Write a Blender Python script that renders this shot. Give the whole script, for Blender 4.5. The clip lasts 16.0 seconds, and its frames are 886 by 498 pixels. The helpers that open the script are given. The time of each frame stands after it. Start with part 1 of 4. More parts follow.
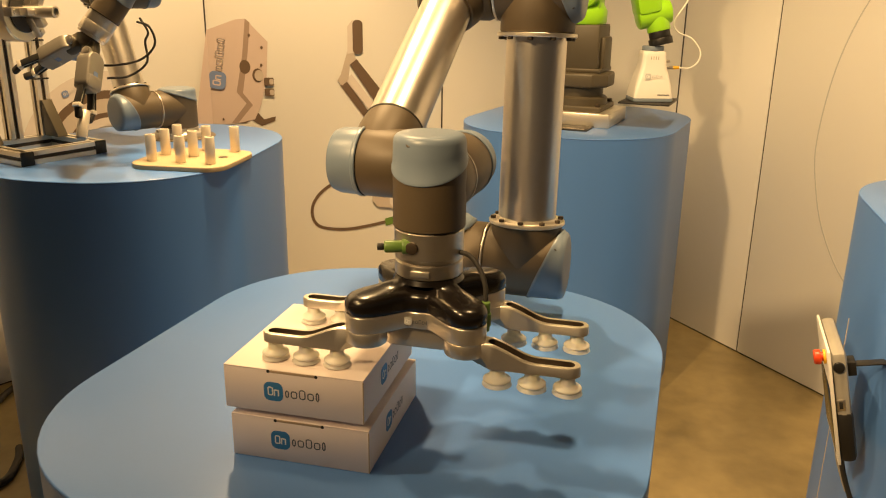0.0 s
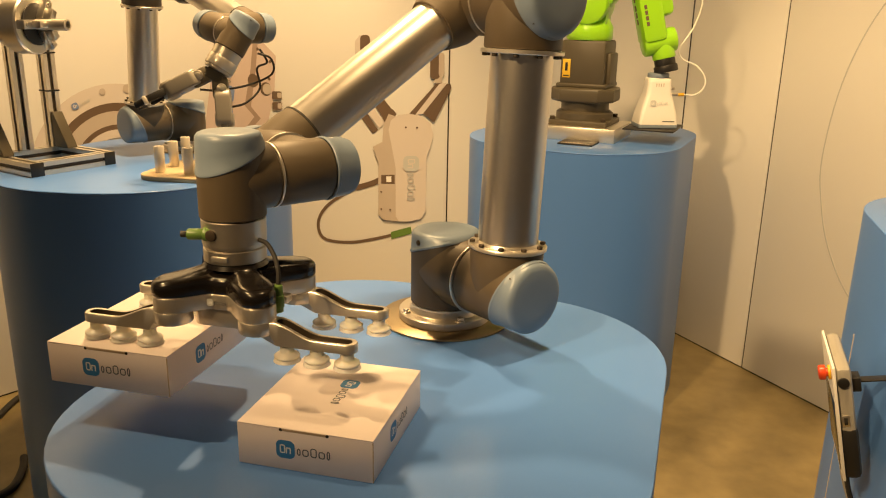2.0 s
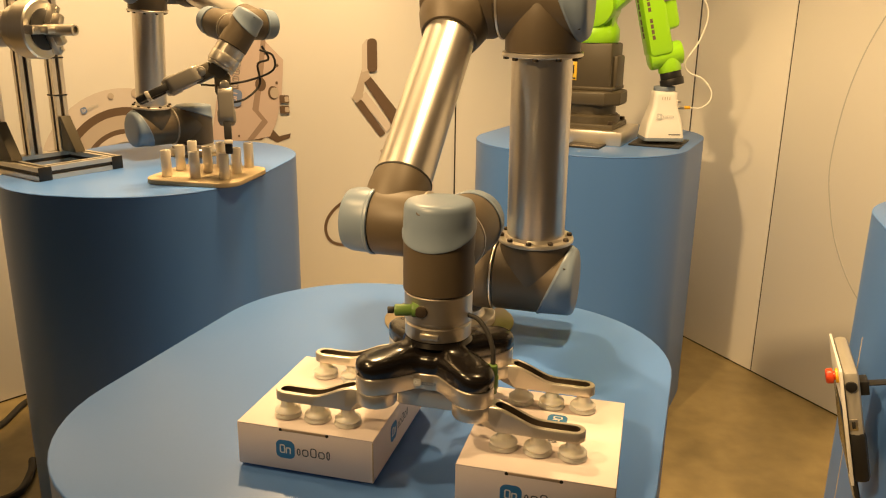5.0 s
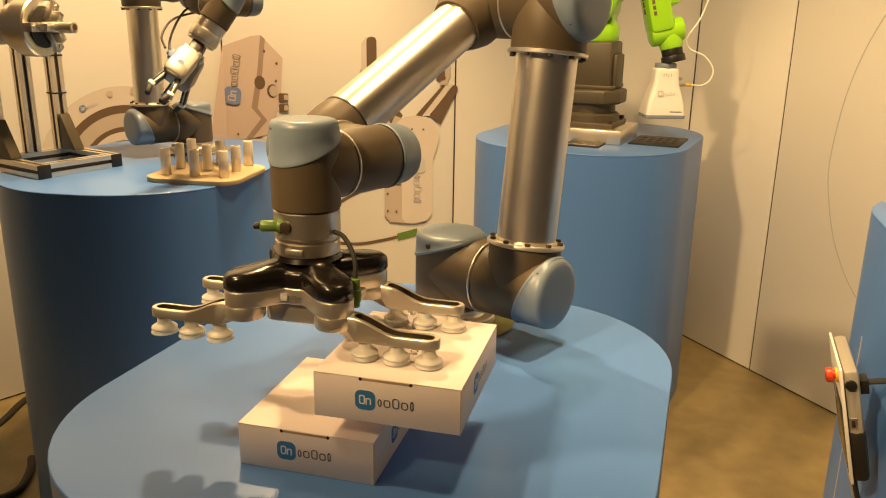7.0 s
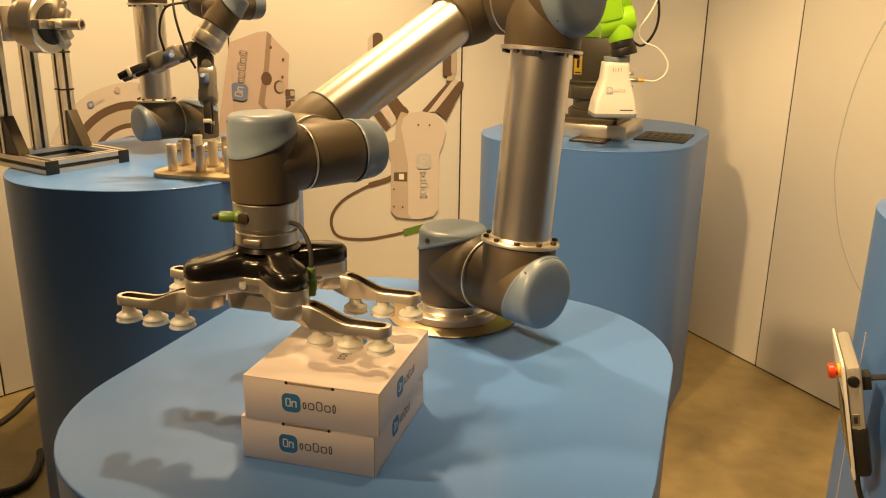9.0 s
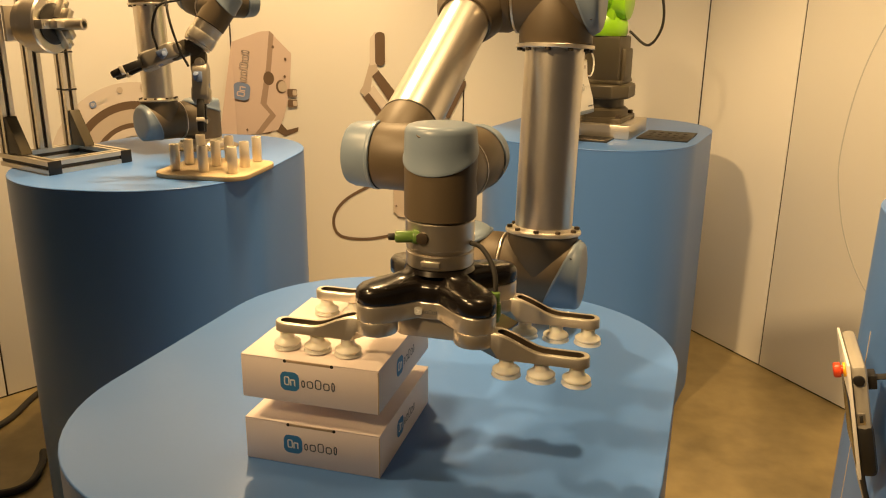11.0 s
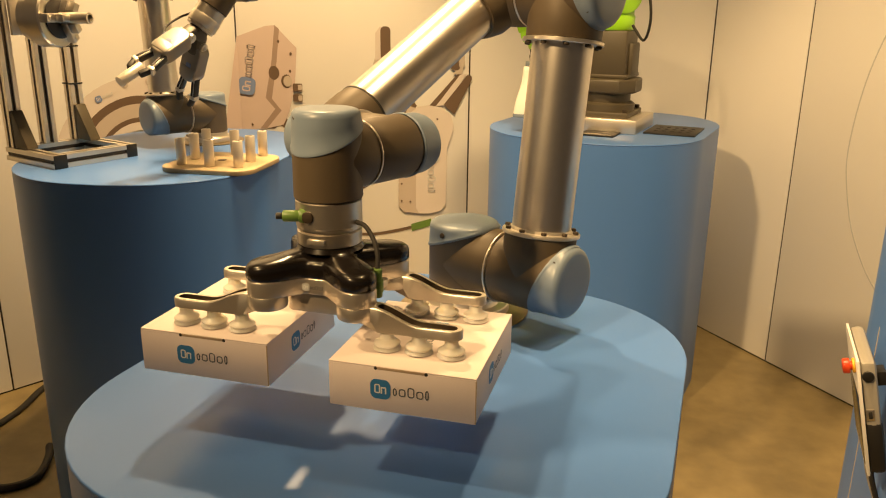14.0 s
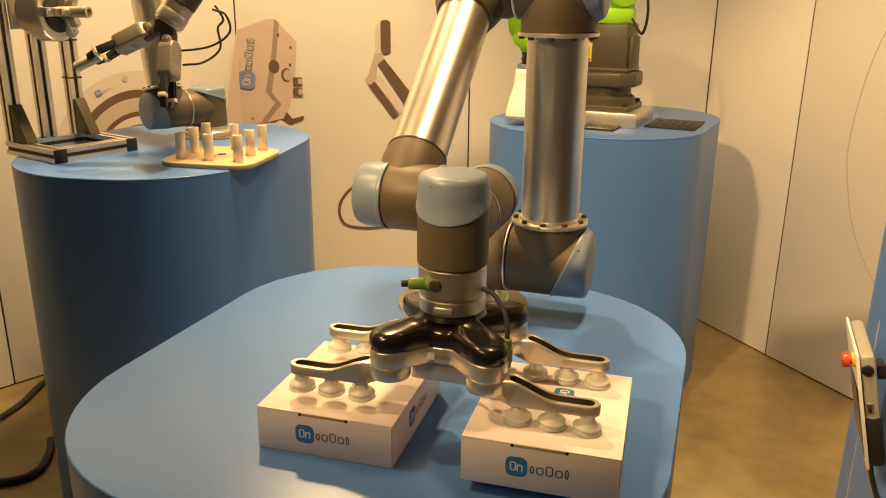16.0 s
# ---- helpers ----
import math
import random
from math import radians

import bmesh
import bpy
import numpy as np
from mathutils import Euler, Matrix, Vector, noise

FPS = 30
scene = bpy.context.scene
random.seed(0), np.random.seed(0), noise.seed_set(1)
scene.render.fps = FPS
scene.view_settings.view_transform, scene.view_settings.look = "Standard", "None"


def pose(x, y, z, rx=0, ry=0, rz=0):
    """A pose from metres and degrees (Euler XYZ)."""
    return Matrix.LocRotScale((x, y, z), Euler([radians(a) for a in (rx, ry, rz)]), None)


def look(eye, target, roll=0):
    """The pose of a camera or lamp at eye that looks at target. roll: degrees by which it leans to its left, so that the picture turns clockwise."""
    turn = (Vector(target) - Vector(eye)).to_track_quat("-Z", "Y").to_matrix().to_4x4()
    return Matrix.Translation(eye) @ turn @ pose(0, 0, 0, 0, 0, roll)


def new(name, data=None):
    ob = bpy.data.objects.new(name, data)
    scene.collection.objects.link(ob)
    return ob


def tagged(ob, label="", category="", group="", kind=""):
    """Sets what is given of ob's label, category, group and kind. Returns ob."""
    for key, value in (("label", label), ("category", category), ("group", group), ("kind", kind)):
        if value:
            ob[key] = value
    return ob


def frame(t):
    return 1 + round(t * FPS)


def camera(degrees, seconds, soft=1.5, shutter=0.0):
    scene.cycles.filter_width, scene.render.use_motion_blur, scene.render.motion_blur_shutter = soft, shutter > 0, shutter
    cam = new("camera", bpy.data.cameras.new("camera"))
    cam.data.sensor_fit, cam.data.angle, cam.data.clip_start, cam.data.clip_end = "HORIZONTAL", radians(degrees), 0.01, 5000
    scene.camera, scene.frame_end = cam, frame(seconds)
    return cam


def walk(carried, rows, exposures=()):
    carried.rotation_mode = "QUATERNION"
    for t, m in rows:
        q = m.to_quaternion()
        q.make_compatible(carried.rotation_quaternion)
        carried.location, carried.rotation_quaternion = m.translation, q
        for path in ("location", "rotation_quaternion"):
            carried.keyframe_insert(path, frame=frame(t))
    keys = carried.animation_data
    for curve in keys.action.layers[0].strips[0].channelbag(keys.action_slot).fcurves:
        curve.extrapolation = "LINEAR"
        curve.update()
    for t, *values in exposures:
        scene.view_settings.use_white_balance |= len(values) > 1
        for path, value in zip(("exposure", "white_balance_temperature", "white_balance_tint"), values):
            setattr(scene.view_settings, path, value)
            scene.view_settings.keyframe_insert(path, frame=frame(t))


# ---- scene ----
# The camera is held by hand, about 1.25 m over the floor.
cam = camera(58.29, 16.0, soft=1.1)


def aim(x, y, z, yaw, down, roll):
    return pose(x, y, z, 90 - down, 0, yaw) @ pose(0, 0, 0, 0, 0, roll)


PATH = [
    (0, aim(-0.0061, -0.0016, 1.2533, -2.102, 17.480, 0.753)),
    (0.5, aim(-0.0034, 0.0003, 1.2487, -1.981, 17.333, 0.797)),
    (1, aim(-0.0047, -0.0024, 1.2504, -1.894, 17.194, 0.872)),
    (1.5, aim(-0.0072, -0.0026, 1.2508, -1.868, 16.875, 0.920)),
    (2, aim(-0.0065, -0.0096, 1.2522, -1.686, 16.434, 1.067)),
    (2.5, aim(-0.0077, -0.0105, 1.2524, -1.443, 16.297, 1.147)),
    (3, aim(-0.0082, -0.0115, 1.2517, -1.228, 16.281, 1.212)),
    (3.5, aim(-0.0038, -0.0136, 1.2547, -1.028, 16.211, 0.988)),
    (4, aim(0.0010, -0.0121, 1.2526, -0.908, 16.166, 0.772)),
    (6.5, aim(0.0016, -0.0066, 1.2517, -1.102, 16.319, 0.886)),
    (7, aim(-0.0015, -0.0078, 1.2514, -1.107, 16.316, 0.887)),
    (7.5, aim(0.0006, -0.0134, 1.2533, -0.910, 16.426, 0.915)),
    (8, aim(0.0014, -0.0132, 1.2504, -0.791, 16.492, 0.957)),
    (8.5, aim(0.0074, -0.0139, 1.2535, -0.637, 16.663, 0.921)),
    (9, aim(0.0068, -0.0151, 1.2535, -0.504, 16.635, 0.784)),
    (11.5, aim(0.0031, -0.0112, 1.2526, -0.377, 16.692, 0.644)),
    (12, aim(0.0031, -0.0124, 1.2524, -0.299, 16.621, 0.681)),
    (12.5, aim(0.0031, -0.0061, 1.2542, -0.217, 16.813, 0.619)),
    (13, aim(0.0030, -0.0048, 1.2533, -0.157, 17.027, 0.632)),
    (13.5, aim(0.0016, -0.0073, 1.2498, -0.093, 16.992, 0.653)),
    (14, aim(-0.0009, -0.0066, 1.2495, -0.059, 17.007, 0.635)),
    (14.5, aim(-0.0001, -0.0010, 1.2486, -0.004, 17.092, 0.648)),
    (15, aim(-0.0005, -0.0045, 1.2487, -0.061, 17.169, 0.686)),
    (15.5, aim(-0.0003, -0.0045, 1.2495, -0.093, 17.455, 0.648)),
    (16, aim(0.0008, -0.0064, 1.2501, -0.005, 17.454, 0.580)),
]
walk(cam, PATH)

# ---- light ----
world = bpy.data.worlds.new("hall")
scene.world = world
world.use_nodes = True
world.node_tree.nodes["Background"].inputs[0].default_value = (1.0, 0.73, 0.48, 1)
world.node_tree.nodes["Background"].inputs[1].default_value = 0.072
scene.view_settings.exposure = 0.0
WARM = (1.0, 0.645, 0.290)


def ceiling_spot(eye, target, watts, degrees, radius=0.05):
    lamp = bpy.data.lights.new("ceiling_spot_light", "SPOT")
    lamp.energy, lamp.color, lamp.spot_size, lamp.spot_blend = watts, WARM, radians(degrees), 0.6
    lamp.shadow_soft_size = radius
    ob = new("ceiling_spot_light", lamp)
    ob.matrix_world = look(eye, target)
    return ob


ceiling_spot((-0.50, 2.35, 2.90), (-0.05, 0.85, 0.8), 212, 70)
ceiling_spot((-1.38, 0.78, 2.90), (0.05, 0.95, 0.8), 125, 46)
ceiling_spot((-1.75, -0.90, 3.10), (1.12, 2.30, 0.38), 500, 27, 0.09)
ceiling_spot((0.42, 1.05, 3.00), (1.00, 1.85, 0.45), 260, 80, 0.09)
ceiling_spot((-0.15, 1.75, 3.00), (-1.10, 2.50, 1.15), 400, 84, 0.12)

# ---- materials ----


def mat(name, color, rough=0.5, metal=0.0, vary=0.08, scale=6.0, bump=0.0, fine=120.0, coat=0.0, dirt=None):
    """Colour with cloudy and fine variation, and a fine relief."""
    m = bpy.data.materials.new(name)
    m.use_nodes = True
    n, l = m.node_tree.nodes, m.node_tree.links
    b = n["Principled BSDF"]
    b.inputs["Metallic"].default_value = metal
    b.inputs["Coat Weight"].default_value = coat
    co = n.new("ShaderNodeTexCoord")
    big, small = n.new("ShaderNodeTexNoise"), n.new("ShaderNodeTexNoise")
    big.inputs["Scale"].default_value, small.inputs["Scale"].default_value = scale, fine
    big.inputs["Detail"].default_value, small.inputs["Detail"].default_value = 5, 3
    for t in (big, small):
        l.new(co.outputs["Object"], t.inputs["Vector"])
    mix = n.new("ShaderNodeMix")
    mix.data_type = "RGBA"
    dark = dirt or tuple(c * (1 - 2.2 * vary) for c in color)
    light = tuple(min(1, c * (1 + vary)) for c in color)
    mix.inputs[6].default_value, mix.inputs[7].default_value = (*dark, 1), (*light, 1)
    add = n.new("ShaderNodeMath")
    add.operation = "MULTIPLY_ADD"
    l.new(small.outputs["Fac"], add.inputs[0])
    add.inputs[1].default_value, add.inputs[2].default_value = 0.45, 0.05
    tot = n.new("ShaderNodeMath")
    l.new(add.outputs[0], tot.inputs[0])
    l.new(big.outputs["Fac"], tot.inputs[1])
    tot.use_clamp = True
    l.new(tot.outputs[0], mix.inputs[0])
    l.new(mix.outputs[2], b.inputs["Base Color"])
    rr = n.new("ShaderNodeMapRange")
    rr.inputs["To Min"].default_value, rr.inputs["To Max"].default_value = max(0.02, rough - 0.07), min(1, rough + 0.07)
    l.new(big.outputs["Fac"], rr.inputs["Value"])
    l.new(rr.outputs[0], b.inputs["Roughness"])
    if bump:
        bp = n.new("ShaderNodeBump")
        bp.inputs["Strength"].default_value, bp.inputs["Distance"].default_value = bump, 0.001
        l.new(small.outputs["Fac"], bp.inputs["Height"])
        l.new(bp.outputs[0], b.inputs["Normal"])
    return m


def brushed(name, color, rough, stretch):
    """Metal with fine lines: noise drawn out along one axis."""
    m = mat(name, color, rough, 1.0, 0.05, 5)
    n, l = m.node_tree.nodes, m.node_tree.links
    co, mp, no = n.new("ShaderNodeTexCoord"), n.new("ShaderNodeMapping"), n.new("ShaderNodeTexNoise")
    mp.inputs["Scale"].default_value = stretch
    no.inputs["Scale"].default_value, no.inputs["Detail"].default_value = 1.0, 4
    l.new(co.outputs["Object"], mp.inputs[0])
    l.new(mp.outputs[0], no.inputs["Vector"])
    bp = n.new("ShaderNodeBump")
    bp.inputs["Strength"].default_value, bp.inputs["Distance"].default_value = 0.12, 0.001
    l.new(no.outputs["Fac"], bp.inputs["Height"])
    l.new(bp.outputs[0], n["Principled BSDF"].inputs["Normal"])
    return m


WALL = mat("white_wall_panel", (0.80, 0.785, 0.75), 0.55, 0, 0.02, 1.2, 0.05, 300)
DARK = mat("dark_joint", (0.02, 0.018, 0.015), 0.8)
FLOOR = mat("polished_concrete", (0.285, 0.222, 0.105), 0.36, 0, 0.30, 2.2, 0.06, 14, dirt=(0.095, 0.072, 0.030))
FLOOR_MIX = [n for n in FLOOR.node_tree.nodes if n.type == "MIX"][0]
STAIN = FLOOR.node_tree.nodes.new("ShaderNodeMapRange")
STAIN.inputs["From Min"].default_value, STAIN.inputs["From Max"].default_value = 0.36, 1.02
FLOOR.node_tree.links.new(FLOOR_MIX.inputs[0].links[0].from_socket, STAIN.inputs["Value"])
FLOOR.node_tree.links.new(STAIN.outputs[0], FLOOR_MIX.inputs[0])
CEIL = mat("ceiling_paint", (0.5, 0.45, 0.38), 0.9)
BLUE = mat("blue_lacquer", (0.086, 0.212, 0.57), 0.34, 0, 0.03, 1.5, 0.03, 400)
CARD = mat("white_cardboard", (0.86, 0.765, 0.74), 0.62, 0, 0.02, 9, 0.1, 500)
CUT = mat("cardboard_edge", (0.46, 0.34, 0.23), 0.9)
LOGO = mat("logo_blue", (0.045, 0.22, 0.50), 0.5, 0, 0.02)
GREYPRINT = mat("grey_print", (0.10, 0.11, 0.13), 0.6, 0, 0.02)
WHITEPRINT = mat("white_print", (0.85, 0.84, 0.82), 0.6, 0, 0.01)
JOINT = mat("brown_grey_joint_casting", (0.098, 0.074, 0.046), 0.50, 0.1, 0.06, 18, 0.06, 500)
CAP = mat("pale_blue_cap_plastic", (0.185, 0.240, 0.315), 0.36, 0, 0.02, 8, 0.04, 300)
ALU = brushed("brushed_aluminium_tube", (0.70, 0.66, 0.60), 0.33, (160, 160, 3))
STEEL = brushed("turned_steel", (0.74, 0.69, 0.61), 0.36, (8, 8, 300))
CAST = mat("satin_anodised_aluminium", (0.72, 0.67, 0.59), 0.34, 0.85, 0.03, 14, 0.06, 500)
# dark tone of bolts and screws; also stands in for shade inside the arm slots
SLOTM = mat("dark_recess_and_bolt", (0.055, 0.040, 0.026), 0.5, 0.3)
BLACKG = mat("glossy_black_plastic", (0.009, 0.007, 0.006), 0.22, 0, 0.02, 6, 0.02, 200, 0.15)
BLACK = mat("black_plastic", (0.014, 0.013, 0.012), 0.45, 0, 0.05, 12, 0.08, 300)
RUBBER = mat("black_rubber", (0.02, 0.018, 0.016), 0.6)
GREENP = mat("green_plug_plastic", (0.12, 0.22, 0.045), 0.4)
SILI = mat("milky_silicone", (0.92, 0.89, 0.80), 0.35, 0, 0.02)
SILI_IN = SILI.node_tree.nodes["Principled BSDF"].inputs
SILI_IN["Transmission Weight"].default_value = 0.1
SILI_IN["Subsurface Weight"].default_value = 0.6
SILI_IN["Subsurface Radius"].default_value = (1.0, 0.9, 0.7)
SILI_IN["Subsurface Scale"].default_value = 0.012
PEGM = mat("pale_satin_aluminium", (0.78, 0.72, 0.62), 0.38, 0.45, 0.03, 20, 0.05, 400)
GRIPM = mat("grey_satin_gripper", (0.33, 0.305, 0.265), 0.42, 0.5, 0.03, 20, 0.05, 400)
PLATE = mat("worn_steel_plate", (0.34, 0.27, 0.17), 0.33, 0.85, 0.10, 14, 0.08, 300)
LIME = mat("lime_green_paint", (0.34, 0.74, 0.02), 0.32, 0, 0.03, 6, 0.03, 200, 0.3)
OLIVE = mat("grey_brown_robot_paint", (0.075, 0.062, 0.040), 0.45, 0, 0.06, 10, 0.06, 300)
YELLOW = mat("yellow_warning_label", (0.75, 0.48, 0.03), 0.5)
WOODP = mat("pale_plywood", (0.44, 0.345, 0.21), 0.6, 0, 0.10, 14, 0.1, 90)
SHELL = mat("white_gripper_shell", (0.85, 0.83, 0.78), 0.35, 0, 0.01)
RIMBLUE = mat("blue_grey_rim", (0.20, 0.25, 0.32), 0.45, 0, 0.02)
RED = mat("red_button_plastic", (0.62, 0.06, 0.015), 0.35)
AMBER = mat("yellow_collar", (0.75, 0.42, 0.02), 0.4)
GREYPEND = mat("grey_pendant_shell", (0.34, 0.32, 0.28), 0.4, 0, 0.04, 20, 0.08, 400)
PRINTBODY = mat("printed_pale_grey", (0.64, 0.58, 0.54), 0.6, 0, 0.015)
PRINTROSE = mat("printed_rose_grey", (0.58, 0.47, 0.43), 0.6, 0, 0.015)
PRINTEDGE = mat("printed_brown_edge", (0.33, 0.245, 0.20), 0.6, 0, 0.03)
PRINTSIDE = mat("printed_mid_grey", (0.50, 0.43, 0.37), 0.6, 0, 0.02)
PRINTDARK = mat("printed_dark_brown", (0.13, 0.085, 0.055), 0.6, 0, 0.05)
PRINTBLUE = mat("printed_pale_blue", (0.17, 0.24, 0.44), 0.6, 0, 0.02)
PRINTWORD = mat("printed_mid_grey_word", (0.30, 0.27, 0.26), 0.6, 0, 0.02)
PRINTFADE = mat("printed_faded_grey", (0.52, 0.53, 0.52), 0.6, 0, 0.02)
GLASSDARK = mat("dark_screen", (0.03, 0.028, 0.02), 0.12)

# ---- mesh helpers ----
I4 = Matrix.Identity(4)


def finish(bm, smooth=35):
    bmesh.ops.recalc_face_normals(bm, faces=bm.faces)
    me = bpy.data.meshes.new("mesh")
    bm.to_mesh(me)
    bm.free()
    if smooth:
        me.shade_smooth()
        me.set_sharp_from_angle(angle=radians(smooth))
    return me


def part(name, bm, material, parent=None, label="", m=I4, smooth=35):
    """One mesh object under a thing or a part."""
    me = bm if isinstance(bm, bpy.types.Mesh) else finish(bm, smooth)
    if not me.materials:
        me.materials.append(material)
    ob = new(name, me)
    if parent:
        ob.parent = parent
    ob.matrix_basis = m
    return tagged(ob, label=label)


def thing(name, label, category, m=I4, group="", kind=""):
    ob = new(name)
    ob.empty_display_size = 0.05
    ob.matrix_basis = m
    return tagged(ob, label, category, group, kind)


def lathe(prof, n=40, m=I4, bm=None):
    """Turns a profile of (radius, z) round z; ends on the axis are closed."""
    bm = bm or bmesh.new()
    rings = []
    for r, z in prof:
        if r < 1e-6:
            rings.append([bm.verts.new(m @ Vector((0, 0, z)))])
        else:
            rings.append([bm.verts.new(m @ Vector((r * math.cos(a), r * math.sin(a), z))) for a in [2 * math.pi * i / n for i in range(n)]])
    for a, b in zip(rings, rings[1:]):
        if len(a) == len(b) == 1:
            continue
        for i in range(n):
            j = (i + 1) % n
            if len(a) == 1:
                bm.faces.new((a[0], b[i], b[j]))
            elif len(b) == 1:
                bm.faces.new((a[i], b[0], a[j]))
            else:
                bm.faces.new((a[i], b[i], b[j], a[j]))
    return bm


def rod(r, z0, z1, bev=0.002, n=40, m=I4, bm=None):
    bev = min(bev, r * 0.5, (z1 - z0) * 0.45)
    k = bev * 0.3
    return lathe([(0, z0), (r - bev, z0), (r - k, z0 + k), (r, z0 + bev), (r, z1 - bev), (r - k, z1 - k), (r - bev, z1), (0, z1)], n, m, bm)


def block(x0, x1, y0, y1, z0, z1, bev=0.002, m=I4, bm=None, segs=2):
    own = bmesh.new()
    bmesh.ops.create_cube(own, size=1, matrix=Matrix.Translation(((x0 + x1) / 2, (y0 + y1) / 2, (z0 + z1) / 2)) @ Matrix.Diagonal((x1 - x0, y1 - y0, z1 - z0, 1)))
    if bev:
        bmesh.ops.bevel(own, geom=own.edges[:], offset=bev, segments=segs, profile=0.5, affect="EDGES")
    own.transform(m)
    if bm is None:
        return own
    me = bpy.data.meshes.new("tmp")
    own.to_mesh(me)
    own.free()
    bm.from_mesh(me)
    bpy.data.meshes.remove(me)
    return bm


def join(*parts):
    """Several bmeshes as one."""
    out = bmesh.new()
    for p in parts:
        me = bpy.data.meshes.new("tmp")
        p.to_mesh(me)
        p.free()
        out.from_mesh(me)
        bpy.data.meshes.remove(me)
    return out


def prism(outline, z0, z1, bev=0.0, m=I4):
    """An upright slab over a 2D outline, with rounded rims."""
    bm = bmesh.new()
    f = bm.faces.new([bm.verts.new((x, y, z0)) for x, y in outline])
    got = bmesh.ops.extrude_face_region(bm, geom=[f])
    bmesh.ops.translate(bm, vec=(0, 0, z1 - z0), verts=[v for v in got["geom"] if isinstance(v, bmesh.types.BMVert)])
    if bev:
        rim = [e for e in bm.edges if abs(e.verts[0].co.z - e.verts[1].co.z) < 1e-7]
        bmesh.ops.bevel(bm, geom=rim, offset=bev, segments=3, profile=0.5, affect="EDGES")
    bm.transform(m)
    return bm


def rounded(x0, x1, y0, y1, r, n=8):
    pts = []
    for cx, cy, a0 in ((x1 - r, y1 - r, 0), (x0 + r, y1 - r, 90), (x0 + r, y0 + r, 180), (x1 - r, y0 + r, 270)):
        for i in range(n + 1):
            a = radians(a0 + 90 * i / n)
            pts.append((cx + r * math.cos(a), cy + r * math.sin(a)))
    return pts


def smooth_line(pts, n=8):
    """A Catmull-Rom line through the points."""
    P = [Vector(p) for p in pts]
    P = [2 * P[0] - P[1]] + P + [2 * P[-1] - P[-2]]
    out = []
    for i in range(1, len(P) - 2):
        for k in range(n):
            t = k / n
            a, b, c, d = P[i - 1], P[i], P[i + 1], P[i + 2]
            out.append(0.5 * (2 * b + (c - a) * t + (2 * a - 5 * b + 4 * c - d) * t * t + (3 * b - a - 3 * c + d) * t ** 3))
    return out + [P[-2]]


def cable(pts, r, n=10, steps=8):
    line = smooth_line(pts, steps)
    bm = bmesh.new()
    rings, side = [], None
    for i, p in enumerate(line):
        d = (line[min(i + 1, len(line) - 1)] - line[max(i - 1, 0)]).normalized()
        side = (side - d * side.dot(d)).normalized() if side else d.orthogonal().normalized()
        up = d.cross(side)
        rings.append([bm.verts.new(p + r * (math.cos(a) * side + math.sin(a) * up)) for a in [2 * math.pi * k / n for k in range(n)]])
    for a, b in zip(rings, rings[1:]):
        for i in range(n):
            bm.faces.new((a[i], a[(i + 1) % n], b[(i + 1) % n], b[i]))
    bm.faces.new(rings[0][::-1]), bm.faces.new(rings[-1])
    return bm


def axis_m(origin, x, z):
    """A pose with its X and Z along the given ways."""
    x, z = Vector(x).normalized(), Vector(z).normalized()
    y = z.cross(x)
    m = Matrix((x, y, z)).transposed().to_4x4()
    m.translation = origin
    return m


X90 = pose(0, 0, 0, 0, 90, 0)     # turns z into x


def logo(parent, m, size, badge=LOGO, word=GREYPRINT, mark=WHITEPRINT, lift=0.00015):
    """A round-cornered badge with a pale sign, and five small hollow blocks beside it. Drawn in x, y; size: the badge's width."""
    s = size
    part("badge", prism(rounded(-s / 2, s / 2, -s / 2, s / 2, s * 0.3), 0, lift), badge, parent, m=m, smooth=0)

    def hollow(x0, x1, y0, y1, w, r):
        bm = bmesh.new()
        o, i = rounded(x0, x1, y0, y1, r, 4), rounded(x0 + w, x1 - w, y0 + w, y1 - w, max(r - w, w * 0.3), 4)
        vo, vi = [bm.verts.new((*p, lift * 2)) for p in o], [bm.verts.new((*p, lift * 2)) for p in i]
        for k in range(len(o)):
            j = (k + 1) % len(o)
            bm.faces.new((vo[k], vo[j], vi[j], vi[k]))
        return bm
    sign = join(hollow(-0.30 * s, 0.0, -0.22 * s, 0.26 * s, 0.07 * s, 0.1 * s), prism([(0.02 * s, -0.22 * s), (0.09 * s, -0.22 * s), (0.09 * s, 0.1 * s), (0.02 * s, 0.1 * s)], lift, lift * 2),
                prism([(0.23 * s, -0.22 * s), (0.30 * s, -0.22 * s), (0.30 * s, 0.1 * s), (0.23 * s, 0.1 * s)], lift, lift * 2), prism([(0.02 * s, 0.06 * s), (0.30 * s, 0.06 * s), (0.26 * s, 0.13 * s), (0.06 * s, 0.13 * s)], lift, lift * 2))
    part("badge_mark", sign, mark, parent, m=m, smooth=0)
    bars = bmesh.new()
    bits, x = [], 0.62 * s
    for wide, tall in ((0.20, 0.0), (0.34, 0.0), (0.34, 0.12), (0.34, 0.0), (0.18, 0.08)):
        bits.append(hollow(x, x + wide * s, -0.24 * s, (0.16 + tall) * s, 0.06 * s, 0.13 * s))
        x += (wide + 0.09) * s
    part("lettering", join(bars, *bits), word, parent, m=m, smooth=0)


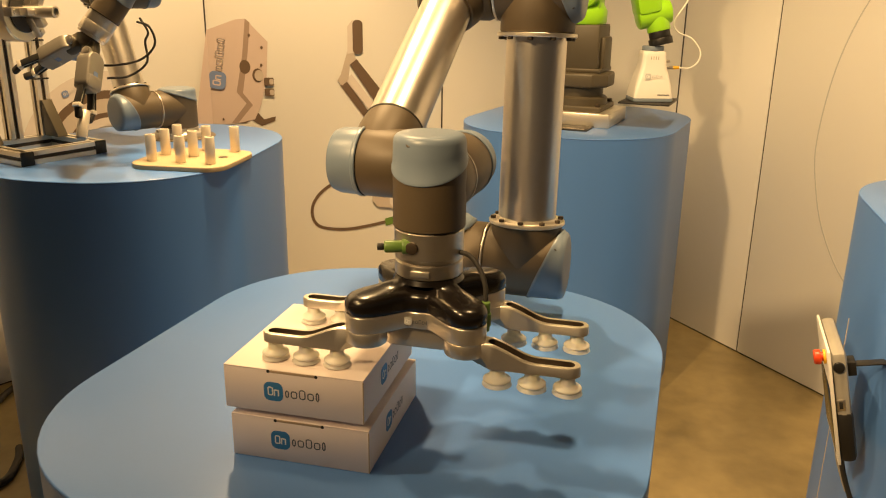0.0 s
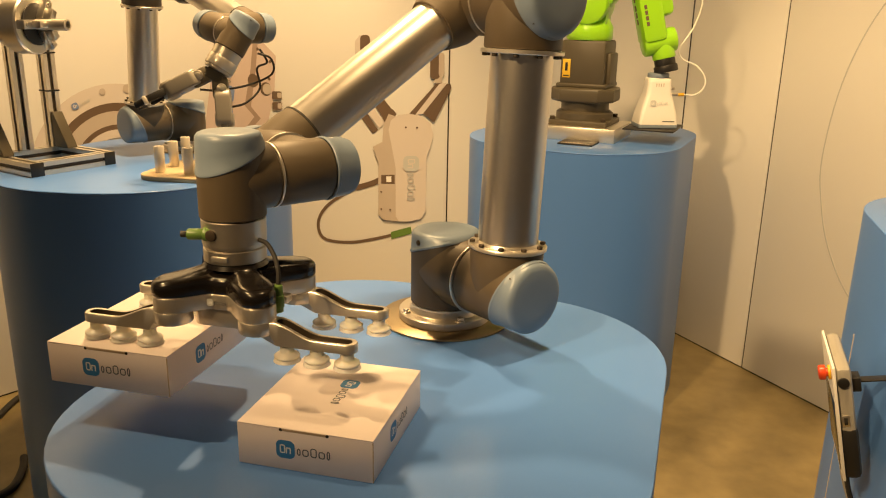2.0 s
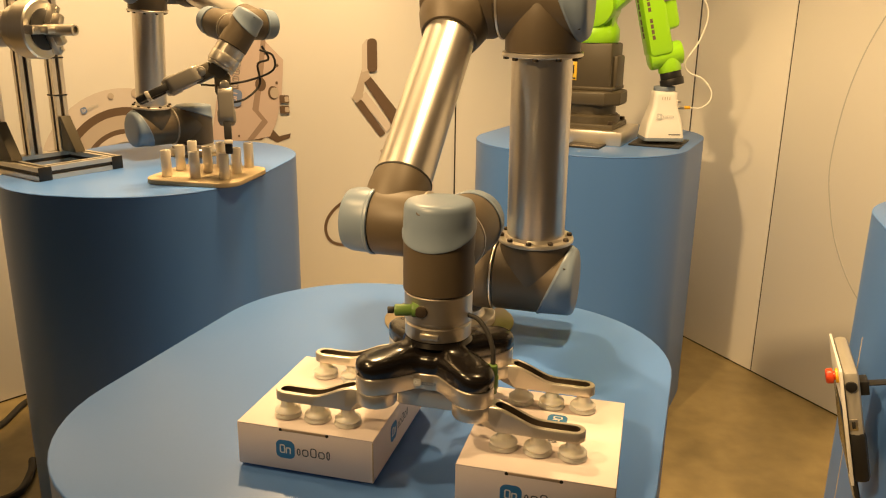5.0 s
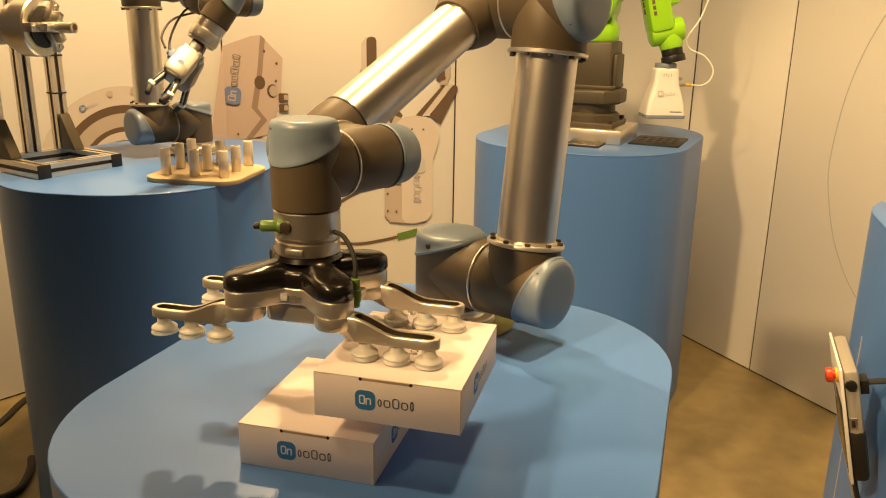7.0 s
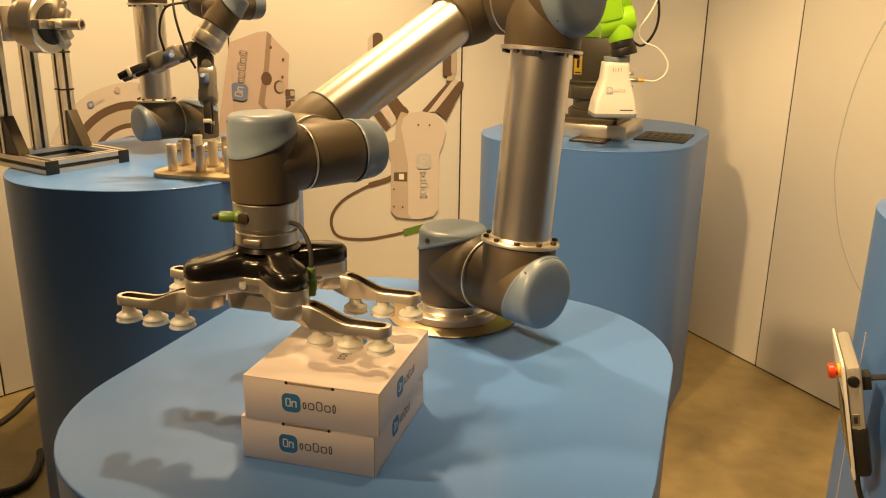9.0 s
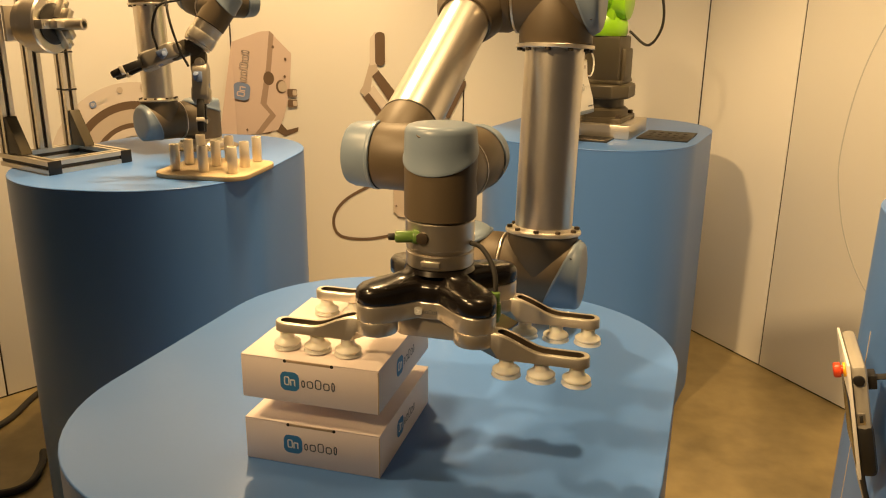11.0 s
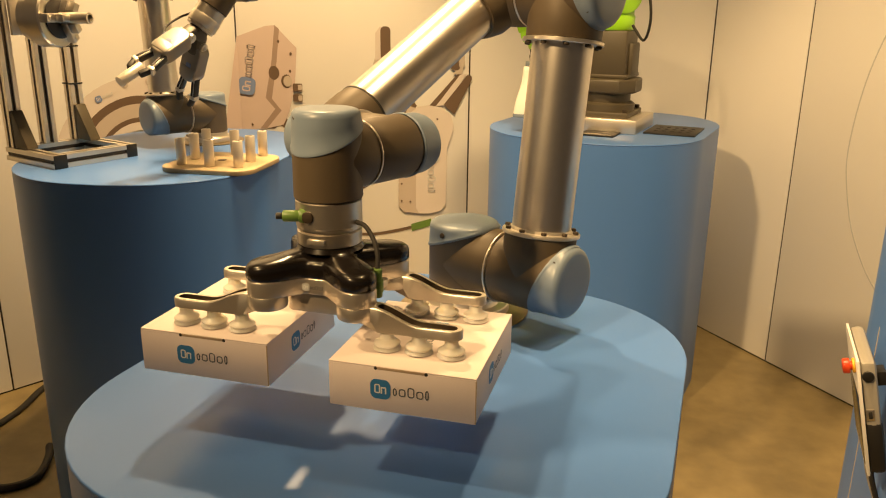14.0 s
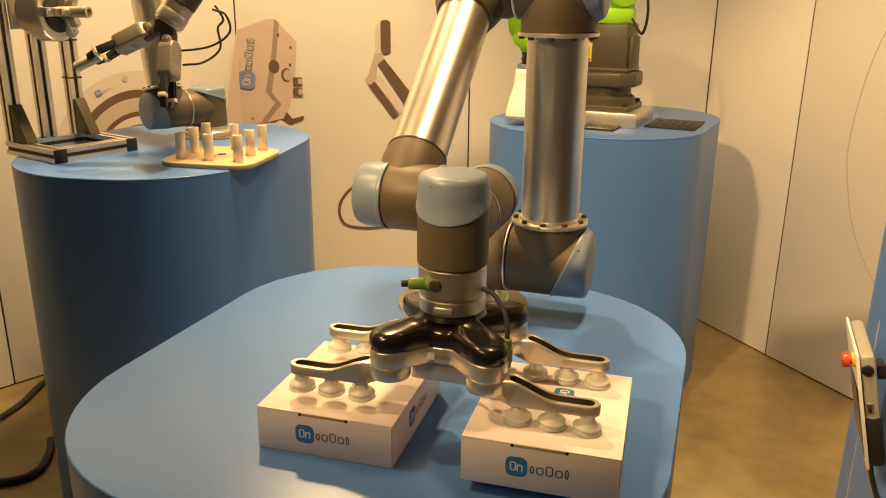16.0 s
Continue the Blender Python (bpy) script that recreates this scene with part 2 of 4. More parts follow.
# ---- the stand: floor, walls, ceiling ----
BACK, TABLE, PED = 3.10, 0.7785, 0.89
CORNERS = ((-0.79, BACK), (1.017, BACK))
floor = part("floor", block(-6, 6, -5, 6, -0.1, 0, 0), FLOOR, smooth=0)
tagged(floor, "worn olive brown polished concrete floor", "floor", kind="structure")
ceiling = part("ceiling", block(-6, 6, -5, 6, 4.2, 4.3, 0), CEIL, smooth=0)
tagged(ceiling, "dim warm hall ceiling", "ceiling", kind="structure")


def wall(name, x0, y0, x1, y1, joints, thick=0.06, high=3.2):
    """A panelled wall; its front is the line from the first to the second point, seen from the camera; joints: metres along it."""
    d = Vector((x1 - x0, y1 - y0, 0))
    long = d.length
    m = axis_m((x0, y0, 0), d, (0, 0, 1))
    ob = part(name, block(0, long, 0.004, thick, 0, high, 0), DARK, m=m, smooth=0)
    tagged(ob, "white laminated exhibition wall with dark panel joints", "wall", kind="structure")
    cuts = [0] + list(joints) + [long]
    for a, b in zip(cuts, cuts[1:]):
        part("panel", block(a + 0.0028, b - 0.0028, 0, 0.0035, 0.006, high, 0.0008), WALL, ob)
    return m


BACKM = wall("wall_back", -0.79, BACK, 1.017, BACK, [0.8865])
LEFTM = wall("wall_left", -0.79 - 2.4 * 0.675, BACK - 2.4 * 0.738, -0.79, BACK, [0.5, 1.45])
RIGHTM = wall("wall_right", 1.017, BACK, 1.017 + 2.6 * 0.41, BACK - 2.6 * 0.912, [0.446, 1.446])

# ---- pedestals ----
TURN, SIDE_TURN = -26.0, -17.7


def pedestal(name, x0, x1, y0, y1, high, label, r=0.19, turn=TURN):
    """A round-cornered lacquered column in the turned plan; x and y in that plan."""
    ob = thing(name, label, "pedestal", pose(0, 0, 0, 0, 0, turn), "blue pedestals")
    part("column", prism(rounded(x0 + 0.0003, x1 - 0.0003, y0 + 0.0003, y1 - 0.0003, r - 0.0003, 14), 0, high - 0.0045), BLUE, ob)
    part("top", prism(rounded(x0, x1, y0, y1, r, 14), high - 0.0048, high, 0.0022), BLUE, ob, "glossy pale blue top with rounded rim")
    return ob


pedestal("robot_table", -0.7157, -0.0058, 0.5204, 1.2919, TABLE, "blue lacquered round-cornered table on a full column under the arm", 0.239, -19.1)
pedestal("pedestal", -1.287, -0.689, 1.4614, 2.2569, PED, "blue lacquered pedestal carrying the profile stand and peg board", 0.273, -9.1)
pedestal("pedestal", -1.0446, -0.3846, 2.1247, 2.9047, PED, "blue lacquered pedestal carrying the green robot", 0.27, -27.4)
pedestal("pedestal", 0.3777, 1.0377, 1.1806, 1.9606, PED, "blue lacquered pedestal with a control pendant on its side", 0.27, SIDE_TURN)

# ---- jointed arms ----
D1, A2, A3, D4, D5 = 0.0892, 0.410, 0.388, 0.109, 0.0947
UPPER_SIDE, FORE_SIDE = 0.136, 0.0162


def slanted(r, z0, z1, tilt, n=40, m=I4):
    """A round body from z0 to a rim that rises by tilt along y."""
    bm = bmesh.new()
    k = 0.0015
    lo0, lo, hi = [], [], []
    for i in range(n):
        a = 2 * math.pi * i / n
        x, y = math.cos(a), math.sin(a)
        lo0.append(bm.verts.new(m @ Vector((x * (r - k), y * (r - k), z0))))
        lo.append(bm.verts.new(m @ Vector((x * r, y * r, z0 + k))))
        hi.append(bm.verts.new(m @ Vector((x * r, y * r, z1 + tilt * y * r))))
    for i in range(n):
        j = (i + 1) % n
        bm.faces.new((lo0[i], lo0[j], lo[j], lo[i])), bm.faces.new((lo[i], lo[j], hi[j], hi[i]))
    bm.faces.new(lo0[::-1]), bm.faces.new(hi)
    return bm


def cap(r, rim, tilt, top, n=40, m=I4, soft=0.008):
    """The cap over such a rim: a thin lip, a wall and a softly rounded top."""
    bm = bmesh.new()
    rings = []
    levels = ((1.0, 0.0, 0), (1.035, 0.0, 0.001), (1.035, 0.0, 0.004), (1.01, 0.0, 0.006), (0.995, 0.5, 0.0), (0.985, 1.0, -soft), (0.96, 1.0, -soft * 0.55), (0.90, 1.0, -soft * 0.2), (0.80, 1.0, -soft * 0.04), (0.5, 1.0, 0))
    for k, mixv, dz in levels:
        ring = []
        for i in range(n):
            a = 2 * math.pi * i / n
            x, y = math.cos(a), math.sin(a)
            low = rim + tilt * y * r
            ring.append(bm.verts.new(m @ Vector((x * r * k, y * r * k, low + (top - low) * mixv + dz))))
        rings.append(ring)
    for a, b in zip(rings, rings[1:]):
        for i in range(n):
            bm.faces.new((a[i], a[(i + 1) % n], b[(i + 1) % n], b[i]))
    bm.faces.new(rings[0][::-1]), bm.faces.new(rings[-1])
    return bm


def notch(parent, m):
    """A screw recess on a cap."""
    part("cap_screw", join(rod(0.0042, -0.002, 0.0016, 0.0006, 14, m), rod(0.0022, 0.0, 0.0022, 0.0004, 10, m)), SLOTM, parent, "dark recessed cap screw")


def bolts(parent, ring, z, count, m, size=0.0042, turn=0.0):
    me = None
    for i in range(count):
        a = 2 * math.pi * (i + 0.5) / count + turn
        b = me or join(rod(size, 0, size * 1.0, 0.0006, 10), rod(size * 0.45, size * 0.6, size * 1.06, 0.0002, 6))
        ob = part("bolt", b, SLOTM, parent, m=m @ Matrix.Translation((ring * math.cos(a), ring * math.sin(a), z)))
        me = ob.data


def side(x, s=1):
    """The pose of a round body along the link's side axis, its slant rising towards the tube."""
    return Matrix.Translation((x, 0, 0)) @ (axis_m((0, 0, 0), (0, -1, 0), (1, 0, 0)) if s > 0 else axis_m((0, 0, 0), (0, 1, 0), (-1, 0, 0)))


def arm_robot(name, label, base):
    """A six-joint arm of aluminium tubes and dark joints. Returns the thing and its moving links."""
    bot = thing(name, label, "robot arm", base)
    part("base_plate", lathe([(0, 0), (0.103, 0), (0.105, 0.001), (0.105, 0.003), (0.1035, 0.004), (0, 0.004)], 64), PLATE, bot, "worn round steel mounting plate")
    foot = part("base_flange", lathe([(0, 0.004), (0.073, 0.004), (0.0745, 0.0055), (0.0745, 0.0155), (0.073, 0.017), (0.058, 0.017), (0.056, 0.019), (0.054, 0.030), (0, 0.030)], 56), CAST, bot, "satin aluminium bolted base ring")
    for a in (20, 110, 200, 290):
        c = Matrix.Translation((0.066 * math.cos(radians(a)), 0.066 * math.sin(radians(a)), 0.017))
        part("bolt", join(rod(0.0075, 0, 0.0018, 0.0004, 18, c), rod(0.0052, 0.0018, 0.0065, 0.0008, 14, c)), STEEL, foot)
    links = {}
    # shoulder: upright body with a slanted cap and a short side stub
    R = 0.0555
    s = links["shoulder"] = part("shoulder_link", join(slanted(R, -0.058, 0.033, 0.34, 48, pose(0, 0, 0, 0, 0, -90)), rod(R, 0, 0.076, 0.003, 48, X90)), JOINT, bot, "dark grey-brown shoulder joint casting")
    part("seal_ring", join(rod(R + 0.0008, 0.0765, 0.0795, 0.0008, 48, X90), rod(R + 0.001, -0.0615, -0.0585, 0.0008, 48)), CAST, s, "thin bright joint ring")
    part("cap", cap(R, 0.033, 0.34, 0.0605, 48, pose(0, 0, 0, 0, 0, -90)), CAP, s, "pale blue-grey shoulder cap")
    notch(s, axis_m((0, -R * 1.0, 0.046), (1, 0, 0), (0, -1, 0.1)))
    # upper arm
    R = 0.0535
    u = links["upper"] = part("upper_arm", join(slanted(R, -0.056, 0.030, 0.42, 48, side(0) @ pose(0, 0, 0, 0, 0, 180)), rod(R, 0, 0.062, 0.003, 48)), JOINT, bot, "dark lower joint of the upper arm")
    part("cap", cap(R, 0.030, 0.42, 0.066, 48, side(0) @ pose(0, 0, 0, 0, 0, 180)), CAP, u, "pale blue-grey round cap")
    notch(u, axis_m((0.058, 0, -R * 0.93), (0, 1, 0), (0.5, 0, -1)))
    notch(u, axis_m((0.052, -R * 0.72, R * 0.62), (0, 1, 0), (0.2, -1, 0.8)))
    f1 = part("lower_flange", lathe([(0.038, 0.062), (0.0565, 0.062), (0.0575, 0.063), (0.0575, 0.0665), (0.0565, 0.068), (0.0465, 0.068), (0.0445, 0.072), (0.042, 0.072)], 56), CAST, u, "bolted aluminium flange")
    part("tube", lathe([(0.0435, 0.066), (0.0435, A2 - 0.073), (0.0, A2 - 0.073)], 64), ALU, u, "brushed aluminium tube")
    bolts(f1, 0.0515, 0.068, 10, I4)
    E = Matrix.Translation((0, 0, A2))
    R = 0.0535
    up_side = E @ side(0)
    el = part("elbow_joint", join(slanted(R, -0.058, 0.028, -0.42, 48, up_side @ pose(0, 0, 0, 0, 0, 180)), rod(R, -0.069, 0, 0.003, 48, E)), JOINT, u, "dark elbow joint casting")
    part("elbow_cap", cap(R, 0.028, -0.42, 0.066, 48, up_side @ pose(0, 0, 0, 0, 0, 180)), CAP, u, "pale blue-grey round elbow cap with a faint embossed mark")
    notch(u, E @ axis_m((0.058, 0, R * 0.93), (0, 1, 0), (0.5, 0, 1)))
    notch(u, E @ axis_m((0.055, -R * 0.66, -R * 0.66), (0, 1, 0), (0.3, -1, -0.8)))
    part("upper_flange", lathe([(0.040, A2 - 0.075), (0.0565, A2 - 0.075), (0.0575, A2 - 0.074), (0.0575, A2 - 0.070), (0.0565, A2 - 0.0692), (0.040, A2 - 0.0692)], 56), CAST, u, "bolted aluminium flange")
    bolts(u, 0.0515, 0, 10, Matrix.Translation((0, 0, A2 - 0.075)) @ pose(0, 0, 0, 180, 0, 0))
    # forearm
    R = 0.0535
    f = links["fore"] = part("forearm", join(rod(R, -0.050, 0.060, 0.012, 48, X90), lathe([(0, 0), (R * 0.98, 0), (R * 0.96, 0.045), (0.046, 0.062), (0.0395, 0.078), (0, 0.078)], 48)), JOINT, bot, "dark elbow side of the forearm")
    part("seal_ring", rod(R + 0.0008, 0.0605, 0.064, 0.0008, 48, X90), CAST, f, "thin bright joint ring")
    part("tube", lathe([(0.0355, 0.068), (0.0355, A3 - 0.062), (0.0, A3 - 0.062)], 64), ALU, f, "brushed aluminium tube")
    part("tube_ring", lathe([(0.0364, A3 - 0.063), (0.0375, A3 - 0.062), (0.0375, A3 - 0.060), (0.0364, A3 - 0.059)], 48), RUBBER, f)
    W = Matrix.Translation((0, 0, A3))
    r = 0.0395
    part("wrist_housing", join(rod(r, -0.014, 0.046, 0.003, 48, W @ X90), lathe([(0, A3 - 0.060), (0.0368, A3 - 0.060), (0.0385, A3 - 0.045), (r * 0.97, A3 - 0.02), (r * 0.9, A3), (0, A3)], 48)), JOINT, f, "dark wrist end of the forearm")
    part("wrist_cap", lathe([(r * 1.0, 0.014), (r * 1.03, 0.015), (r * 1.03, 0.018), (r * 0.99, 0.020), (r * 0.97, 0.042), (r * 0.90, 0.050), (r * 0.7, 0.0535), (0, 0.0545)], 48, W @ pose(0, 0, 0, 0, -90, 0)), CAP, f, "pale blue-grey end cap")
    part("seal_ring", rod(r + 0.0006, 0.0465, 0.0495, 0.0006, 48, W @ X90), CAST, f, "thin bright joint ring")
    # wrist 1: a body along the side axis, a stub towards the tool
    r = 0.0375
    w1 = links["wrist1"] = part("wrist_1", join(rod(r, -0.0425, 0.0, 0.003, 48, X90), rod(r, -0.022, 0.046, 0.003, 48, pose(0, 0, 0, 90, 0, 0))), JOINT, bot, "dark first wrist joint")
    part("cap", lathe([(r, 0.022), (r * 1.03, 0.023), (r * 1.03, 0.026), (r * 0.99, 0.028), (r * 0.965, 0.048), (r * 0.90, 0.056), (r * 0.7, 0.0595), (0, 0.0605)], 48, pose(0, 0, 0, -90, 0, 0)), CAP, w1, "pale blue-grey ribbed end cap")
    part("seal_ring", rod(r + 0.0006, 0.0463, 0.049, 0.0006, 48, pose(0, 0, 0, 90, 0, 0)), CAST, w1, "thin bright joint ring")
    # wrist 2: the upright body over the tool
    w2 = links["wrist2"] = part("wrist_2", join(slanted(r, -0.0415, 0.022, 0.42, 48), rod(r, 0, 0.0455, 0.003, 48, pose(0, 0, 0, -90, 0, 0))), JOINT, bot, "dark second wrist joint")
    part("cap", cap(r, 0.022, 0.42, 0.0545, 48, I4, 0.008), CAP, w2, "pale blue-grey slanted wrist cap")
    notch(w2, axis_m((-0.010, -r * 0.86, 0.047), (1, 0, 0), (0, -0.75, 0.7)))
    notch(w2, axis_m((r * 0.72, -r * 0.45, 0.0485), (0, 1, 0), (0.6, -0.2, 0.7)))
    # wrist 3: the bright tool ring
    r = 0.0362
    w3 = links["wrist3"] = part("wrist_3", lathe([(0, 0.0285), (r - 0.0015, 0.0285), (r, 0.027), (r, 0.0), (r - 0.001, -0.001), (0, -0.001)], 56), STEEL, bot, "turned aluminium tool flange")
    part("seal_ring", rod(r + 0.0004, 0.0288, 0.0312, 0.0005, 48), RUBBER, w3)
    return bot, links


def solve(base, tip):
    """The poses of the links, in the arm's space, for a tool axis at tip (the second wrist's centre) that points down."""
    v = Vector(tip) - base
    flat = math.hypot(v.x, v.y)
    reach = math.sqrt(flat * flat - D4 * D4)
    a = math.atan2(v.y, v.x) - math.atan2(D4, reach)
    r, h, up = Vector((math.cos(a), math.sin(a), 0)), Vector((-math.sin(a), math.cos(a), 0)), Vector((0, 0, 1))
    rho, z = reach - D5, v.z - D1
    d = math.hypot(rho, z)
    al = math.acos(min(1, (A2 * A2 + d * d - A3 * A3) / (2 * A2 * d))) + math.atan2(z, rho)
    u = math.cos(al) * r + math.sin(al) * up
    s = D1 * up
    e = s + A2 * u
    w = s + rho * r + z * up
    f = (w - e).normalized()
    return {"shoulder": axis_m(s, h, up), "upper": axis_m(s + UPPER_SIDE * h, h, u), "fore": axis_m(e + FORE_SIDE * h, h, f),
            "wrist1": axis_m(w + D4 * h, h, up), "wrist2": axis_m(w + D4 * h + D5 * r, h, up), "wrist3": axis_m(w + D4 * h + D5 * r - 0.0703 * up, h, up)}


def solve_left(base, flange, way):
    """The links of the second arm, whose shoulder is turned the other way; the flange looks along way."""
    h, up = Vector((-0.70, -0.714, 0)).normalized(), Vector((0, 0, 1))
    r = Vector((h.y, -h.x, 0))
    o5 = (flange - base) / LEFT_SIZE - way * 0.0703
    z4 = way.cross(h).normalized()
    z4 = z4 if z4.z < 0 else -z4
    o4 = o5 - z4 * D5
    s = D1 * up
    v = o4 - s
    rho, z = v.dot(r), v.z
    d = min(math.hypot(rho, z), A2 + A3 - 0.002)
    al = math.atan2(z, rho) - math.acos(min(1, (A2 * A2 + d * d - A3 * A3) / (2 * A2 * d)))
    u = math.cos(al) * r + math.sin(al) * up
    e = s + A2 * u
    side_at = v.dot(h)
    w = s + rho * r + z * up
    return {"shoulder": axis_m(s, h, up), "upper": axis_m(s + UPPER_SIDE * h, h, u), "fore": axis_m(e + (side_at - D4) * h, h, (w - e).normalized()),
            "wrist1": axis_m(o4, h, z4.cross(h)), "wrist2": axis_m(o5, z4.cross(way), -way), "wrist3": axis_m((flange - base) / LEFT_SIZE, h - way * h.dot(way), -way)}


ARM_AT = Vector((0.034, 1.203, TABLE))
arm, arm_links = arm_robot("industrial_robot", "six-joint robot arm with brushed tubes and pale blue caps", Matrix.Translation(ARM_AT))

# ---- vacuum gripper ----
GTURN = -16.0


def vacuum_gripper():
    """Four-armed suction gripper. Its origin lies on its axis, at the lips of the cups."""
    g = thing("vacuum_gripper", "four-armed suction gripper with black cover and milky cups, on the arm", "vacuum gripper")
    part("quick_changer", lathe([(0, 0.094), (0.0345, 0.094), (0.0355, 0.095), (0.0355, 0.1085), (0.0345, 0.1095), (0.0330, 0.110), (0.0330, 0.1115), (0.0355, 0.1120), (0.0355, 0.1145), (0, 0.1145)], 56), STEEL, g, "turned aluminium quick changer")
    part("latch", block(-0.010, 0.010, -0.0375, -0.033, 0.0985, 0.1045, 0.001), CAST, g)
    # black cover: a cross of four round lobes that swells to the centre
    L, n = 0.052, 96
    bm = bmesh.new()
    rings = []

    def reach_at(a, grow):
        best = 0.030 + 0.013 * math.sin(a) ** 2
        for sx, sy in ((1, 1), (-1, 1), (-1, -1), (1, -1)):
            d = math.cos(a) * sx * 0.7071 + math.sin(a) * sy * 0.7071
            if d > 0:
                c = L * 1.4142
                perp = abs(math.cos(a) * sy * 0.7071 - math.sin(a) * sx * 0.7071)
                disc = 0.0225 ** 2 - (c * perp) ** 2
                if disc > 0:
                    best = max(best, c * d + math.sqrt(disc))
                elif perp > 1e-6:
                    best = max(best, min(0.021 / perp, c))
        return best * grow
    raw = [reach_at(2 * math.pi * i / n, 1) for i in range(n)]
    for _ in range(2):
        raw = [(raw[i - 1] + 2 * raw[i] + raw[(i + 1) % n]) / 4 for i in range(n)]
    for k, z in ((0.98, 0.0630), (1.0, 0.0645), (1.0, 0.0735), (0.985, 0.0772), (0.95, 0.0800), (0.88, 0.0818), (0.74, 0.0835), (0.60, 0.0858)):
        rings.append([bm.verts.new((raw[i] * k * math.cos(2 * math.pi * i / n), raw[i] * k * math.sin(2 * math.pi * i / n), z)) for i in range(n)])
    for rad, z in ((0.0375, 0.0885), (0.0350, 0.0935)):
        rings.append([bm.verts.new((rad * math.cos(2 * math.pi * i / n), rad * math.sin(2 * math.pi * i / n), z)) for i in range(n)])
    for a, b in zip(rings, rings[1:]):
        for i in range(n):
            bm.faces.new((a[i], a[(i + 1) % n], b[(i + 1) % n], b[i]))
    bm.faces.new(rings[0][::-1]), bm.faces.new(rings[-1])
    part("cover", bm, BLACKG, g, "glossy black four-lobed cover", smooth=60)
    # silver body of the same plan
    out = [(raw[i] * 0.995 * math.cos(2 * math.pi * i / n), raw[i] * 0.995 * math.sin(2 * math.pi * i / n)) for i in range(n)]
    part("body", prism(out, 0.0445, 0.0627, 0.0015), CAST, g, "satin aluminium body under the cover", smooth=50)
    part("pump_housing", prism(rounded(-0.040, 0.040, -0.036, 0.036, 0.012, 6), 0.021, 0.0446, 0.002), CAST, g)
    part("air_outlet", block(0.030, 0.066, -0.008, 0.008, 0.046, 0.056, 0.003), STEEL, g)
    logo(g, axis_m((-0.010, -0.0445, 0.0535), (1, 0, 0), (0, -1, 0)), 0.0085, PRINTFADE, GREYPRINT)
    arm_mesh = cup_mesh = stem_mesh = slot_shade_mesh = pivot_mesh = None
    for sx, sy in ((1, -1), (-1, -1), (1, 1), (-1, 1)):
        m = pose(sx * L, sy * L, 0.004, 0, 0, 0 if sx > 0 else 180)
        if arm_mesh is None:
            # the arm falls from the pivot to a thin slotted end; the slot is a pocket with rounded ends
            def fall(x):
                u = min(1, max(0, (x - 0.022) / 0.050))
                return 0.0415 - 0.0157 * u * u * (3 - 2 * u)

            def stadium(x0, x1, w, n=10):
                a = [(x1 - w + w * math.sin(math.pi * i / n), -w * math.cos(math.pi * i / n)) for i in range(n + 1)]
                b = [(x0 + w - w * math.sin(math.pi * i / n), w * math.cos(math.pi * i / n)) for i in range(n + 1)]
                k = 14
                side_a = [(x0 + w + (x1 - x0 - 2 * w) * i / k, -w) for i in range(1, k)]
                return side_a + a + [(x, -y) for x, y in side_a[::-1]] + b
            bm2 = bmesh.new()
            edge = stadium(-0.006, 0.1150, 0.0108)
            inner = stadium(-0.005, 0.1140, 0.0098)
            hole = stadium(0.023, 0.1095, 0.0063)

            def under(x):
                return 0.0155 if x > 0.026 else 0.0155 + 0.0105 * min(1, (0.026 - x) / 0.003)
            loops = [[bm2.verts.new((x, y, under(x))) for x, y in edge], [bm2.verts.new((x, y, fall(x) - 0.0012)) for x, y in edge], [bm2.verts.new((x, y, fall(x))) for x, y in inner],
                     [bm2.verts.new((x, y, fall(x))) for x, y in hole], [bm2.verts.new((x, y, fall(x) - 0.0090)) for x, y in hole]]
            for a, b in zip(loops, loops[1:]):
                for i in range(len(a)):
                    j = (i + 1) % len(a)
                    bm2.faces.new((a[i], a[j], b[j], b[i]))
            bm2.faces.new(loops[0][::-1])
            arm_mesh = finish(bm2, 40)
            pivot_mesh = finish(rod(0.0215, 0.0260, 0.0412, 0.0018, 40))
            # dark lining just inside the pocket: the recess's shade put into its colour
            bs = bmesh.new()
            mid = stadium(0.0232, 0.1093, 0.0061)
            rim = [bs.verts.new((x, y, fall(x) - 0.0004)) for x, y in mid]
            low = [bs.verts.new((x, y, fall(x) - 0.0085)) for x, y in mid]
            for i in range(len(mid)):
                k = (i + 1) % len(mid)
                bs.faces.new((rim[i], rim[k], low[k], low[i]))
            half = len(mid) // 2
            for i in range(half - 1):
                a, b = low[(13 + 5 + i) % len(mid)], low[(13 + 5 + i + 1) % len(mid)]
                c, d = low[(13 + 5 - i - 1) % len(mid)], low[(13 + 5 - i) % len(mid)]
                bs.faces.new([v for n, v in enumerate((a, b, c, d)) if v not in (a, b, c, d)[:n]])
            slot_shade_mesh = finish(bs, 0)
            cup_mesh = finish(lathe([(0.0045, 0.0135), (0.0070, 0.0130), (0.0074, 0.0120), (0.0076, 0.0066), (0.0090, 0.0052), (0.0120, 0.0036), (0.0140, 0.0020), (0.0142, 0.0006), (0.0130, -0.0004), (0.0122, -0.0012), (0.0130, -0.0022), (0.0148, -0.0036), (0.0150, -0.0044), (0.0134, -0.0040), (0.0092, -0.0005), (0.004, 0.0015), (0, 0.0015)], 32), 75)
            stem_mesh = finish(lathe([(0, 0.0120), (0.0058, 0.0120), (0.0062, 0.0125), (0.0062, 0.0160), (0.0072, 0.0162), (0.0072, 0.0172), (0, 0.0172)], 24))
